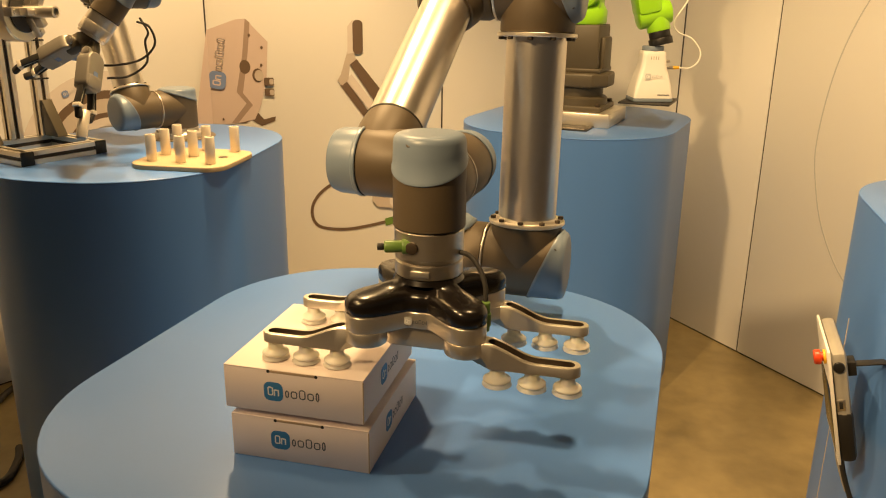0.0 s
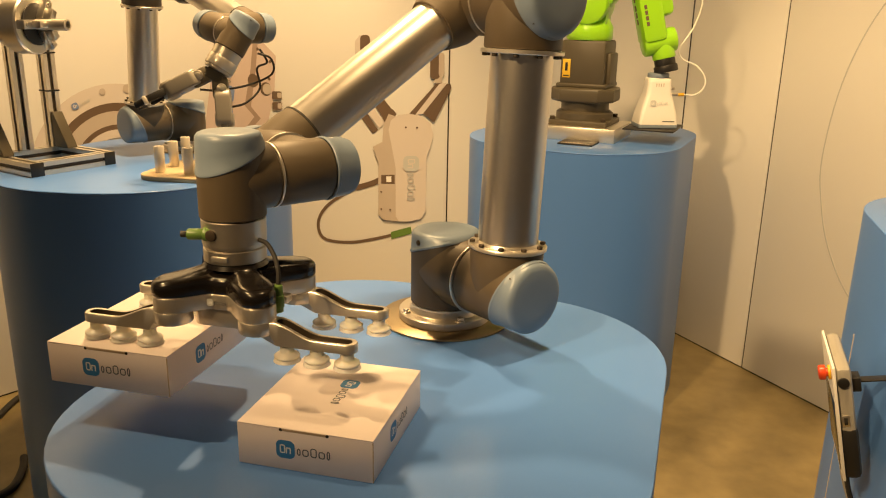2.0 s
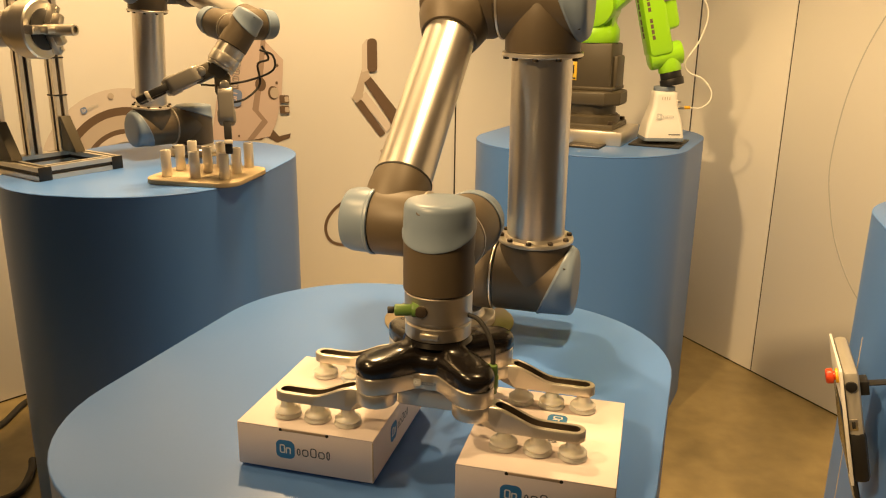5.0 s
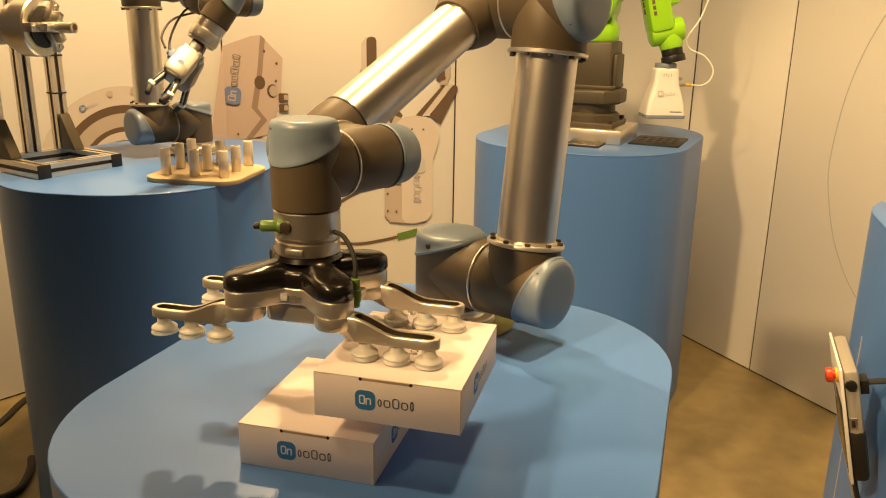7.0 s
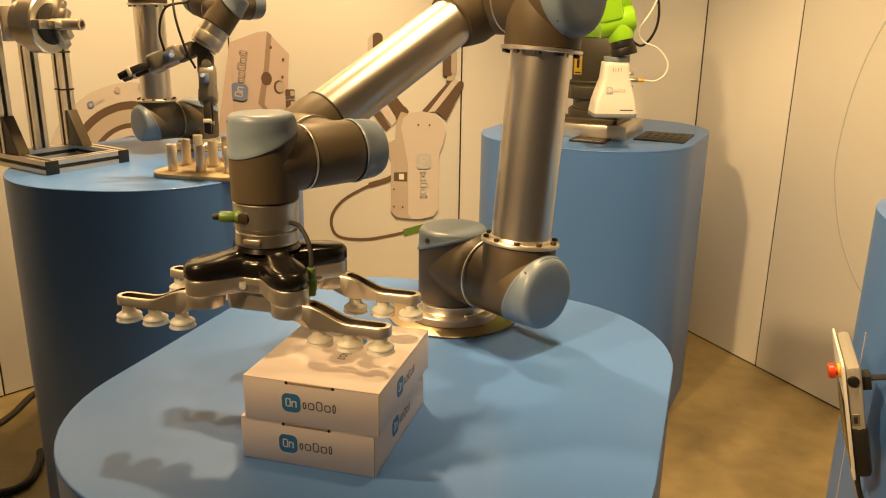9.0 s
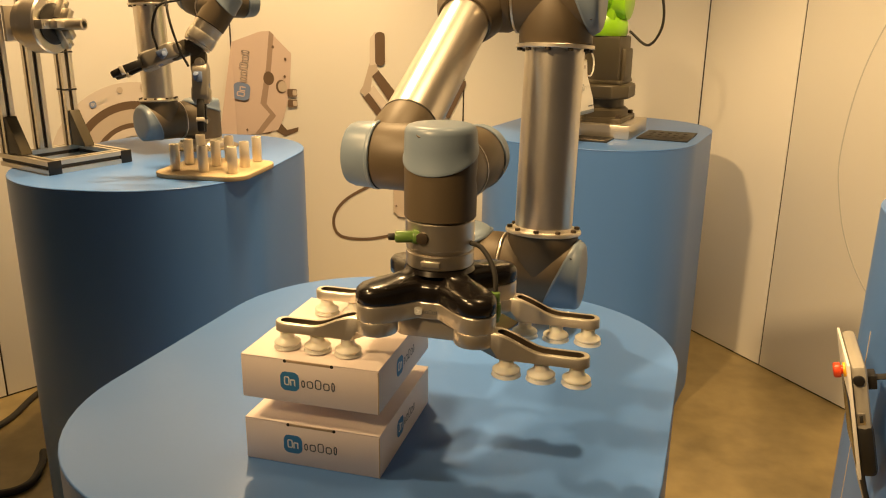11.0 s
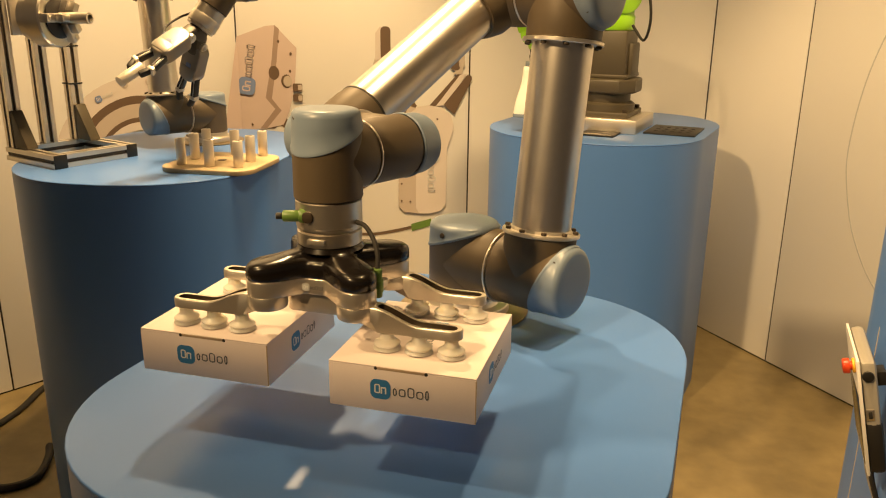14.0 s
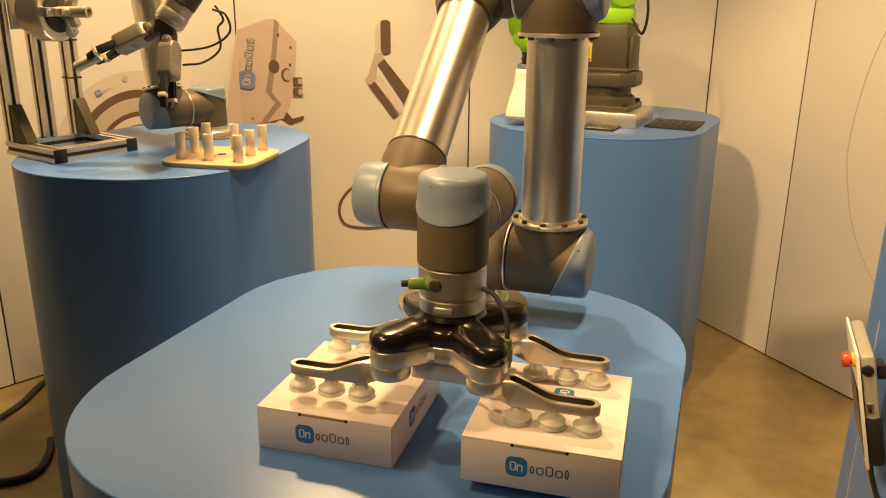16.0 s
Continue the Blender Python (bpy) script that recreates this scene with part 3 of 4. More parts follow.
        a = part("arm", arm_mesh, CAST, g, "satin aluminium slotted arm", m=m)
        part("slot", slot_shade_mesh, SLOTM, a, "slot along the arm, its shade painted as a dark lining")
        part("pivot", pivot_mesh, CAST, a, "round aluminium pivot")
        for x in (0.033, 0.068, 0.103):
            part("stem", stem_mesh, STEEL, a, m=Matrix.Translation((x, 0, 0)))
            part("suction_cup", cup_mesh, SILI, a, "milky silicone bellows cup", m=Matrix.Translation((x, 0, 0)))
    # plugs and the short supply cable
    part("front_plug", join(rod(0.0062, 0, 0.022, 0.002, 20, axis_m((-0.016, -0.031, 0.1285), (0, 0, 1), (-0.93, -0.30, 0))), rod(0.0078, -0.006, 0.004, 0.001, 20, axis_m((-0.016, -0.031, 0.1285), (0, 0, 1), (-0.93, -0.30, 0)))), GREENP, g, "green moulded plug")
    part("plug_socket", rod(0.0065, -0.004, 0.003, 0.001, 20, axis_m((-0.008, -0.0355, 0.1285), (1, 0, 0), (-0.2, -1, 0))), SLOTM, g)
    part("plug_tip", rod(0.0036, 0.022, 0.029, 0.001, 14, axis_m((-0.016, -0.031, 0.1285), (0, 0, 1), (-0.93, -0.30, 0))), RUBBER, g)
    part("supply_cable", cable(((0.034, -0.008, 0.1205), (0.047, -0.013, 0.1180), (0.059, -0.020, 0.106), (0.0655, -0.026, 0.092), (0.067, -0.030, 0.078)), 0.0026), RUBBER, g, "short black supply cable")
    part("side_plug", join(rod(0.0052, 0.046, 0.078, 0.0015, 20, pose(0.067, -0.031, 0)), rod(0.0064, 0.052, 0.066, 0.001, 20, pose(0.067, -0.031, 0))), GREENP, g, "green moulded plug")
    return g


gripper = vacuum_gripper()

# ---- cardboard boxes ----
BW, BD, BH = 0.155, 0.179, 0.0497


def cardboard_box(label):
    """A flat folding box; its origin is at the foot of its front face, in the middle."""
    b = thing("cardboard_box", label, "box", group="boxes moved by the gripper")
    w = BW / 2
    part("tray", block(-w, w, 0, BD, 0, BH - 0.0018, 0.0009), CARD, b)
    part("lid", block(-w + 0.0002, w + 0.0002, 0.0002, BD, BH - 0.0020, BH, 0.0006), CARD, b, "flat white cardboard lid")
    part("lid_gap", block(-w - 0.0003, -w + 0.001, 0.002, BD - 0.002, BH - 0.0042, BH - 0.0018, 0), CUT, b)
    part("tab", block(-0.026, 0.026, -0.00006, 0.001, BH - 0.0036, BH - 0.0009, 0.0001), CUT, b, "tucked lid tab")
    for x in (-0.0265, 0.0265):
        part("tab_hole", rod(0.0019, 0, 0.0009, 0.0002, 14, axis_m((x, 0.0008, BH - 0.0024), (1, 0, 0), (0, -1, 0))), DARK, b)
    part("corner_line", block(w - 0.0006, w + 0.0003, -0.0003, 0.0007, 0.001, BH - 0.002, 0), CUT, b)
    logo(b, axis_m((-0.0215, -0.0002, BH * 0.50), (1, 0, 0), (0, -1, 0)), 0.0215)
    logo(b, axis_m((w + 0.0002, 0.068, BH * 0.52), (0, 1, 0), (1, 0, 0)), 0.0215)
    logo(b, axis_m((0.008, 0.118, BH), (0, -1, 0), (0, 0, 1)), 0.0215)
    return b


box_a = cardboard_box("white flat cardboard box with blue badge, carried first")
box_b = cardboard_box("white flat cardboard box with blue badge, starting lowest")

# ---- prints on the walls ----


def flat(outline, m, z0=-0.0035, z1=-0.0010):
    """A thin cut-out in a wall's plane: x along the wall, y up."""
    return prism([(x, -y) for x, y in outline], z0, z1, 0, m @ Matrix(((1, 0, 0, 0), (0, 0, 1, 0), (0, -1, 0, 0), (0, 0, 0, 1))))


def on_back(pts):
    return [(x + 0.79, z) for x, z in pts]


def strip(pts, w):
    """A band of even width along a line in x, y."""
    line = smooth_line([(x, y, 0) for x, y in pts], 6)
    left, right = [], []
    for i, p in enumerate(line):
        d = (line[min(i + 1, len(line) - 1)] - line[max(i - 1, 0)]).normalized()
        q = Vector((-d.y, d.x, 0)) * w
        left.append((p + q)[:2]), right.append((p - q)[:2])
    return left + right[::-1]


def finger_gripper_print():
    p = thing("wall_print", "cut-out wall print of a pale two-finger gripper with a cable", "wall print")
    k = [0]

    def add(name, pts, material, label=""):
        k[0] += 1
        z = -0.0015 - 0.0004 * k[0]
        part(name, flat(pts, BACKM, z - 0.0003, z), material, p, label, smooth=0)
    add("cable_print", strip(on_back([(-0.20, 0.603), (-0.265, 0.583), (-0.362, 0.528), (-0.411, 0.469), (-0.417, 0.409), (-0.384, 0.369), (-0.288, 0.36), (-0.19, 0.376), (-0.10, 0.398)]), 0.006), PRINTDARK, "printed dark brown cable")
    add("boot_print", strip(on_back([(-0.265, 0.585), (-0.20, 0.605), (-0.165, 0.622)]), 0.011), PRINTDARK)
    add("plug_print", on_back([(-0.128, 0.405), (-0.048, 0.428), (-0.042, 0.400), (-0.125, 0.375)]), GREENP, "printed green plug")
    # left finger
    add("finger_print", on_back([(-0.294, 0.933), (-0.268, 0.947), (-0.176, 0.817), (-0.197, 0.803)]), PRINTDARK)
    add("finger_print", on_back([(-0.275, 0.955), (-0.250, 0.975), (-0.150, 0.845), (-0.172, 0.822)]), PRINTBODY)
    add("finger_print", on_back([(-0.259, 1.016), (-0.231, 1.033), (-0.122, 0.896), (-0.145, 0.845)]), PRINTDARK, "printed dark finger link")
    add("joint_print", on_back([(-0.304, 0.950), (-0.290, 0.975), (-0.264, 1.060), (-0.240, 1.060), (-0.232, 1.030), (-0.255, 1.010), (-0.262, 0.955), (-0.285, 0.932)]), PRINTSIDE)
    add("fingertip_print", on_back([(-0.264, 1.050), (-0.262, 1.150), (-0.245, 1.172), (-0.235, 1.172), (-0.235, 1.055)]), PRINTBODY)
    add("fingertip_print", on_back(rounded(-0.243, -0.205, 1.050, 1.174, 0.016)), PRINTDARK, "printed dark fingertip pad")
    # right finger
    add("finger_print", on_back([(-0.057, 0.880), (0.048, 0.999), (0.070, 1.003), (-0.029, 0.876)]), PRINTDARK)
    add("finger_print", on_back([(-0.032, 0.878), (0.060, 0.998), (0.088, 1.002), (0.000, 0.882)]), PRINTBODY)
    add("finger_print", on_back([(-0.002, 0.884), (0.089, 0.999), (0.104, 0.995), (0.106, 0.981), (0.041, 0.848)]), PRINTDARK, "printed dark finger link")
    add("joint_print", on_back([(0.034, 1.000), (0.050, 1.028), (0.072, 1.030), (0.068, 1.000)]), PRINTSIDE)
    add("fingertip_print", on_back(rounded(0.023, 0.060, 1.016, 1.120, 0.012)), PRINTDARK, "printed dark fingertip pad")
    add("fingertip_print", on_back(rounded(0.056, 0.077, 1.026, 1.112, 0.008)), PRINTSIDE)
    # body
    add("base_print", on_back([(-0.158, 0.862), (-0.120, 0.900), (-0.105, 0.880), (-0.140, 0.820)]), PRINTDARK)
    add("side_print", on_back([(-0.100, 0.868), (-0.136, 0.880), (-0.155, 0.836), (-0.160, 0.771), (-0.197, 0.751), (-0.176, 0.685), (-0.177, 0.481), (-0.156, 0.457), (-0.094, 0.451), (-0.06, 0.5)]), PRINTSIDE, "printed shaded side of the gripper")
    add("body_print", on_back([(-0.136, 0.818), (-0.127, 0.855), (-0.099, 0.876), (-0.057, 0.882), (-0.011, 0.875), (0.027, 0.848), (0.039, 0.801), (0.028, 0.754), (0.014, 0.716), (0.012, 0.493), (-0.007, 0.463), (-0.055, 0.451), (-0.094, 0.451), (-0.108, 0.472), (-0.108, 0.667), (-0.118, 0.724)]), PRINTBODY, "printed pale gripper body")
    add("socket_print", on_back([(-0.165, 0.640), (-0.112, 0.642), (-0.112, 0.604), (-0.165, 0.606)]), PRINTDARK)
    add("socket_print", on_back([(-0.145, 0.635), (-0.125, 0.635), (-0.125, 0.612), (-0.145, 0.612)]), WHITEPRINT)
    for x, z in ((-0.069, 0.829), (-0.025, 0.829), (-0.165, 0.572), (-0.165, 0.502), (-0.130, 0.500)):
        add("hole_print", on_back([(x + 0.004 * math.cos(a), z + 0.004 * math.sin(a)) for a in [i * math.pi / 4 for i in range(8)]]), PRINTDARK)
    k[0] += 1
    m = BACKM @ Matrix(((0, 1, 0, 0.79 - 0.047), (0, 0, -1, -0.0015 - 0.0004 * k[0]), (-1, 0, 0, 0.687), (0, 0, 0, 1)))
    logo(p, m, 0.062, PRINTFADE, PRINTFADE, PRINTBODY, 0.00015)


def block_gripper_print():
    p = thing("wall_print", "cut-out wall print of a pale block gripper folded round the corner", "wall print")
    k = [0]

    def add(name, pts, material, wallm=BACKM, label=""):
        k[0] += 1
        z = -0.0015 - 0.0004 * k[0]
        part(name, flat(pts, wallm, z - 0.0003, z), material, p, label, smooth=0)
    add("base_print", on_back([(-0.700, 0.785), (-0.650, 0.870), (-0.590, 0.800), (-0.545, 0.812), (-0.548, 0.795), (-0.600, 0.775), (-0.640, 0.800), (-0.660, 0.785)]), PRINTDARK)
    add("face_print", on_back([(-0.788, 1.131), (-0.680, 1.170), (-0.642, 1.174), (-0.562, 1.091), (-0.574, 0.946), (-0.600, 0.850), (-0.625, 0.800), (-0.700, 0.783), (-0.788, 0.779)]), PRINTROSE, BACKM, "printed pale gripper face")
    add("edge_print", on_back([(-0.642, 1.174), (-0.625, 1.160), (-0.640, 1.040), (-0.665, 0.900), (-0.630, 0.855), (-0.690, 0.785), (-0.715, 0.785), (-0.654, 0.861), (-0.689, 0.903), (-0.660, 1.039)]), PRINTEDGE)
    for x, z, r in ((-0.652, 0.998, 0.026), (-0.605, 0.967, 0.026), (-0.630, 1.115, 0.006), (-0.585, 1.070, 0.006), (-0.590, 1.005, 0.006), (-0.745, 0.800, 0.005)):
        add("hole_print", on_back([(x + r * 0.8 * math.cos(a), z + r * math.sin(a)) for a in [i * math.pi / 8 for i in range(16)]]), PRINTDARK)
    add("hole_print", on_back([(-0.600 + 0.017 * math.cos(a), 0.967 + 0.021 * math.sin(a)) for a in [i * math.pi / 8 for i in range(16)]]), PRINTSIDE)
    for z in (0.945, 0.905):
        add("socket_print", on_back(rounded(-0.582, -0.545, z - 0.016, z + 0.014, 0.006)), PRINTDARK)
        add("socket_print", on_back(rounded(-0.562, -0.546, z - 0.011, z + 0.009, 0.004)), PRINTSIDE)
    add("face_print", [(2.4 - s, z) for s, z in ((0.002, 1.130), (0.022, 1.039), (0.079, 0.786), (0.002, 0.779))], PRINTROSE, LEFTM)
    k[0] += 1
    m = BACKM @ Matrix(((0.16, -0.98, 0, 0.79 - 0.758), (0, 0, -1, -0.0015 - 0.0004 * k[0]), (0.98, 0.16, 0, 0.948), (0, 0, 0, 1)))
    logo(p, m, 0.066, PRINTBLUE, PRINTWORD, PRINTROSE, 0.00015)


def arc_band(cx, cz, r0, r1, a0, a1, n=18):
    o = [(cx + r1 * math.cos(radians(a0 + (a1 - a0) * i / n)), cz + r1 * math.sin(radians(a0 + (a1 - a0) * i / n))) for i in range(n + 1)]
    return o + [(cx + r0 * math.cos(radians(a1 + (a0 - a1) * i / n)), cz + r0 * math.sin(radians(a1 + (a0 - a1) * i / n))) for i in range(n + 1)]


def ring_gripper_print():
    p = thing("wall_print", "cut-out wall print of a curved pale ring gripper", "wall print")
    c = (2.4 - 0.42, 0.70)
    for i, (r0, r1, material) in enumerate(((0.240, 0.305, PRINTBODY), (0.212, 0.240, PRINTDARK), (0.165, 0.212, PRINTSIDE), (0.148, 0.165, PRINTDARK), (0.120, 0.148, PRINTBODY))):
        z = -0.0015 - 0.0004 * i
        part("band_print", flat(arc_band(c[0], c[1], r0, r1, 60, 165), LEFTM, z - 0.0003, z), material, p, smooth=0)
    for x, z0, r in ((2.4 - 0.455, 0.980, 0.011), (2.4 - 0.365, 0.985, 0.016)):
        part("screw_print", flat(arc_band(x, z0, 0.0005, r, 0, 359), LEFTM, -0.0042, -0.0039), PRINTSIDE, p, smooth=0)
    logo(p, LEFTM @ Matrix(((0.95, -0.3, 0, 2.4 - 0.553), (0, 0, -1, -0.0042), (0.3, 0.95, 0, 0.938), (0, 0, 0, 1))), 0.022, PRINTBLUE, PRINTFADE, PRINTBODY, 0.00015)


finger_gripper_print()
block_gripper_print()
ring_gripper_print()
outline = tagged(part("wall_print", flat(strip([(1.10, 1.75), (0.90, 1.45), (0.764, 1.267), (0.686, 1.066), (0.656, 0.832), (0.678, 0.687), (0.73, 0.548), (0.83, 0.414), (1.0, 0.30)], 0.0022), RIGHTM, -0.0012, -0.0006), PRINTFADE, smooth=0), "thin grey curved line printed on the wall panel", "wall print")

# ---- profile stand with a chuck ----


def profile(long, w=0.03):
    """A slotted aluminium bar along z: four ribs round dark grooves."""
    k = w / 2
    out = []
    for q in range(4):
        c, s = math.cos(q * math.pi / 2), math.sin(q * math.pi / 2)
        for x, y in ((k, -k), (k, -0.0045), (k - 0.006, -0.0045), (k - 0.006, 0.0045), (k, 0.0045)):
            out.append((x * c - y * s, x * s + y * c))
    return prism(out, 0, long)


def groove(long, w=0.03):
    k = w / 2
    return join(*[block(k - 0.0062, k - 0.0045, -0.0044, 0.0044, 0.001, long - 0.001, 0, pose(0, 0, 0, 0, 0, 90 * q)) for q in range(4)])


def bar(parent, a, b, cap_ends=False):
    a, b = Vector(a), Vector(b)
    d = b - a
    ref = Vector((0, 0, 1)) if abs(d.normalized().z) < 0.9 else Vector((1, 0, 0))
    m = axis_m(a, ref.cross(d), d)
    ob = part("profile_bar", profile(d.length), CAST, parent, "slotted aluminium profile", m)
    part("groove", groove(d.length), SLOTM, ob, "dark profile groove")
    if cap_ends:
        part("end_cap", block(-0.0152, 0.0152, -0.0152, 0.0152, d.length - 0.0005, d.length + 0.004, 0.001), BLACK, ob, "black plastic end cap")
    return ob


def chuck_stand():
    st = thing("chuck_stand", "aluminium profile stand with a steel three-jaw chuck, on pedestal", "machine stand", pose(-0.872, 1.762, PED, 0, 0, 56))
    h = 0.0155
    bar(st, (0.0, 0.185, h), (0.0, -0.015, h), True)
    bar(st, (0.185, 0.185, h), (0.185, -0.01, h), True)
    bar(st, (0.016, 0.0, h), (0.170, 0.0, h))
    bar(st, (0.016, 0.172, h), (0.170, 0.172, h))
    for x in (0.005, 0.085, 0.165):
        bar(st, (x, 0.172, 0.031), (x, 0.172, 0.62))
    for x in (0.005, 0.165):
        wedge = prism([(0, 0), (0.055, 0), (0.055, 0.006), (0.008, 0.085), (0, 0.085)], -0.013, 0.013, 0.001, Matrix.Translation((x, 0.1565, 0.0315)) @ Matrix(((0, 0, 1, 0), (-1, 0, 0, 0), (0, 1, 0, 0), (0, 0, 0, 1))))
        part("gusset", wedge, OLIVE, st, "dark triangular corner bracket")
    for z in (0.165, 0.255):
        part("cable_tie", block(0.148, 0.182, 0.155, 0.189, z, z + 0.004, 0.001), BLACK, st)
    c = axis_m((0.078, 0.088, 0.325), (0, 0, 1), (0.324, -0.946, 0))
    ch = part("chuck", lathe([(0, -0.045), (0.052, -0.045), (0.054, -0.043), (0.054, -0.02), (0.064, -0.018), (0.066, -0.016), (0.066, 0.022), (0.063, 0.026), (0.024, 0.026), (0.022, 0.018), (0, 0.018)], 56, c), STEEL, st, "polished steel chuck body")
    part("mount_plate", block(0.020, 0.130, 0.146, 0.157, 0.285, 0.365, 0.003), CAST, st)
    part("jaw_guide", rod(0.046, 0.0262, 0.0300, 0.001, 40, c), BLACK, ch, "dark jaw guide disc")
    for a in (90, 210, 330):
        j = c @ pose(0, 0, 0, 0, 0, a)
        part("jaw", join(block(0.012, 0.060, -0.010, 0.010, 0.024, 0.046, 0.002, j), block(0.012, 0.036, -0.008, 0.008, 0.045, 0.066, 0.002, j), rod(0.0055, 0.046, 0.048, 0.0005, 12, j @ Matrix.Translation((0.050, 0, 0)))), STEEL, ch, "stepped steel jaw")
    part("workpiece", lathe([(0.007, 0.03), (0.0125, 0.03), (0.0125, 0.108), (0.008, 0.109), (0.0075, 0.09), (0, 0.09)], 28, c), CAST, ch, "hollow aluminium sleeve in the jaws")
    return st


chuck_stand()

# ---- peg board ----
board = thing("peg_board", "pale plywood board holding aluminium pegs, on pedestal", "board", pose(-0.512, 1.812, PED, 0, 0, -11))
part("board", prism(rounded(-0.110, 0.110, -0.108, 0.108, 0.045, 8), 0.0, 0.011, 0.002), WOODP, board, "pale plywood board with rounded corners")
NEW_HOLE, OLD_HOLE = Vector((-0.446, 1.812, PED + 0.0112)), Vector((-0.515, 1.822, PED + 0.0112))
for hole_at in (NEW_HOLE, OLD_HOLE):
    part("peg_hole", rod(0.0105, 0.0112, 0.0117, 0.0002, 22, board.matrix_basis.inverted() @ Matrix.Translation((hole_at.x, hole_at.y, PED))), SLOTM, board, "dark empty peg hole")
peg_mesh = finish(lathe([(0, 0), (0.0105, 0), (0.0112, 0.001), (0.0112, 0.058), (0.0105, 0.059), (0.0072, 0.059), (0.0068, 0.050), (0, 0.050)], 26))


def peg(x, y, label="hollow satin aluminium peg standing on the board"):
    return tagged(part("peg", peg_mesh, PEGM, m=pose(x, y, PED + 0.0112)), label, "peg", "pegs on the board")


for x, y in ((-0.592, 1.766), (-0.583, 1.840), (-0.574, 1.908), (-0.524, 1.750), (-0.502, 1.893), (-0.456, 1.738), (-0.434, 1.886)):
    peg(x, y)
new_peg = peg(NEW_HOLE.x, NEW_HOLE.y, "hollow satin aluminium peg that the gripper sets into the board")
old_peg = peg(OLD_HOLE.x, OLD_HOLE.y, "hollow satin aluminium peg that the gripper takes from the board")

# ---- second arm, on the pedestal ----
LEFT_AT, LEFT_SIZE = Vector((-0.640, 2.16, PED)), 0.87
left_arm, left_links = arm_robot("industrial_robot", "smaller six-joint robot arm behind the peg board", Matrix.Translation(LEFT_AT) @ Matrix.Scale(LEFT_SIZE, 4))


def finger_gripper():
    """Two small grippers on one angled bracket; its origin is at the flange, z away from the arm."""
    g = thing("double_gripper", "pair of small two-finger grippers on an angled bracket", "gripper")
    part("flange_ring", join(rod(0.0325, -0.004, 0.020, 0.002, 36), rod(0.030, 0.019, 0.026, 0.002, 32)), CAST, g, "satin aluminium tool ring")
    fork = join(block(-0.020, 0.020, -0.015, 0.015, 0.024, 0.050, 0.006), *[block(-0.017, 0.017, -0.013, 0.013, 0.0, 0.048, 0.008, pose(q * 0.010, 0, 0.034, 0, q * 33, 0)) for q in (-1, 1)])
    part("bracket", fork, OLIVE, g, "dark forked bracket")
    for q in (-1, 1):
        m = pose(q * 0.022, 0, 0.046, 0, q * 33, 0)
        part("pivot_screw", join(rod(0.0105, -0.019, 0.019, 0.002, 24, m @ pose(0, 0, 0.010, 90, 0, 0)), rod(0.0055, -0.0205, 0.0205, 0.001, 14, m @ pose(0, 0, 0.010, 90, 0, 0))), STEEL, g, "round bright pivot screw")
        slab = [(y, z + 0.052) for y, z in rounded(-0.0235, 0.0235, -0.043, 0.043, 0.020)]
        b = part("gripper_body", join(prism(slab, -0.0165, 0.0165, 0.004, m @ Matrix(((0, 0, 1, 0), (1, 0, 0, 0), (0, 1, 0, 0), (0, 0, 0, 1)))), block(-0.019, 0.019, -0.020, 0.020, 0.060, 0.090, 0.005, m)), GRIPM, g, "pale satin gripper body")
        for face in (-1, 1):
            part("badge", prism(rounded(-0.0065, 0.0065, -0.0065, 0.0065, 0.003), 0.0165, 0.0170, 0, m @ pose(0, 0, 0.058) @ axis_m((0, 0, 0), (0, face, 0), (face, 0, 0))), PRINTBLUE, b, smooth=0)
        part("connector", join(rod(0.0060, 0.0, 0.018, 0.001, 16, m @ axis_m((-q * 0.006, -0.021, 0.045), (1, 0, 0), (0, -1, -0.6))), block(-0.006, 0.006, -0.032, -0.018, 0.030, 0.052, 0.002, m)), PRINTBLUE, g, "small blue cable connector")
        for k in (-1, 1):
            f = m @ pose(0, k * 0.0135, 0.084, -k * 9, 0, 0)
            tipm = f @ pose(0, 0, 0.047, k * 24, 0, 0)
            part("finger", join(block(-0.0075, 0.0075, -0.0055, -0.0010, 0, 0.050, 0.0015, f), block(-0.0075, 0.0075, 0.0022, 0.0065, 0, 0.050, 0.0015, f)), BLACK, g, "black twin-bar finger")
            part("finger_link", join(block(-0.0085, 0.0085, -0.0065, 0.0075, 0.043, 0.052, 0.0015, f), block(-0.0055, 0.0055, -0.0012, 0.0024, 0.004, 0.045, 0.0005, f)), PEGM, g, "bright finger link")
            part("fingertip", block(-0.0075, 0.0075, -0.0060, 0.0050, 0.002, 0.026, 0.0040, tipm), RUBBER, g, "black rubber fingertip")
    part("cable", cable(((-0.020, -0.050, 0.075), (0.010, -0.075, 0.055), (0.060, -0.085, 0.010), (0.095, -0.060, -0.035), (0.080, -0.035, -0.060), (0.050, -0.030, -0.055)), 0.0025), RUBBER, g, "looped black cable")
    part("cable", cable(((0.050, -0.048, 0.080), (0.075, -0.070, 0.050), (0.085, -0.080, 0.005), (0.060, -0.070, -0.030), (0.075, -0.045, -0.050), (0.050, -0.030, -0.065)), 0.0025), RUBBER, g, "looped black cable")
    return g


left_gripper = finger_gripper()

# ---- green robot ----
GREEN_AT = Vector((0.505, 2.50, PED))
GREEN_BASE = Matrix.Translation(GREEN_AT) @ pose(0, 0, 0, 0, 0, TURN)


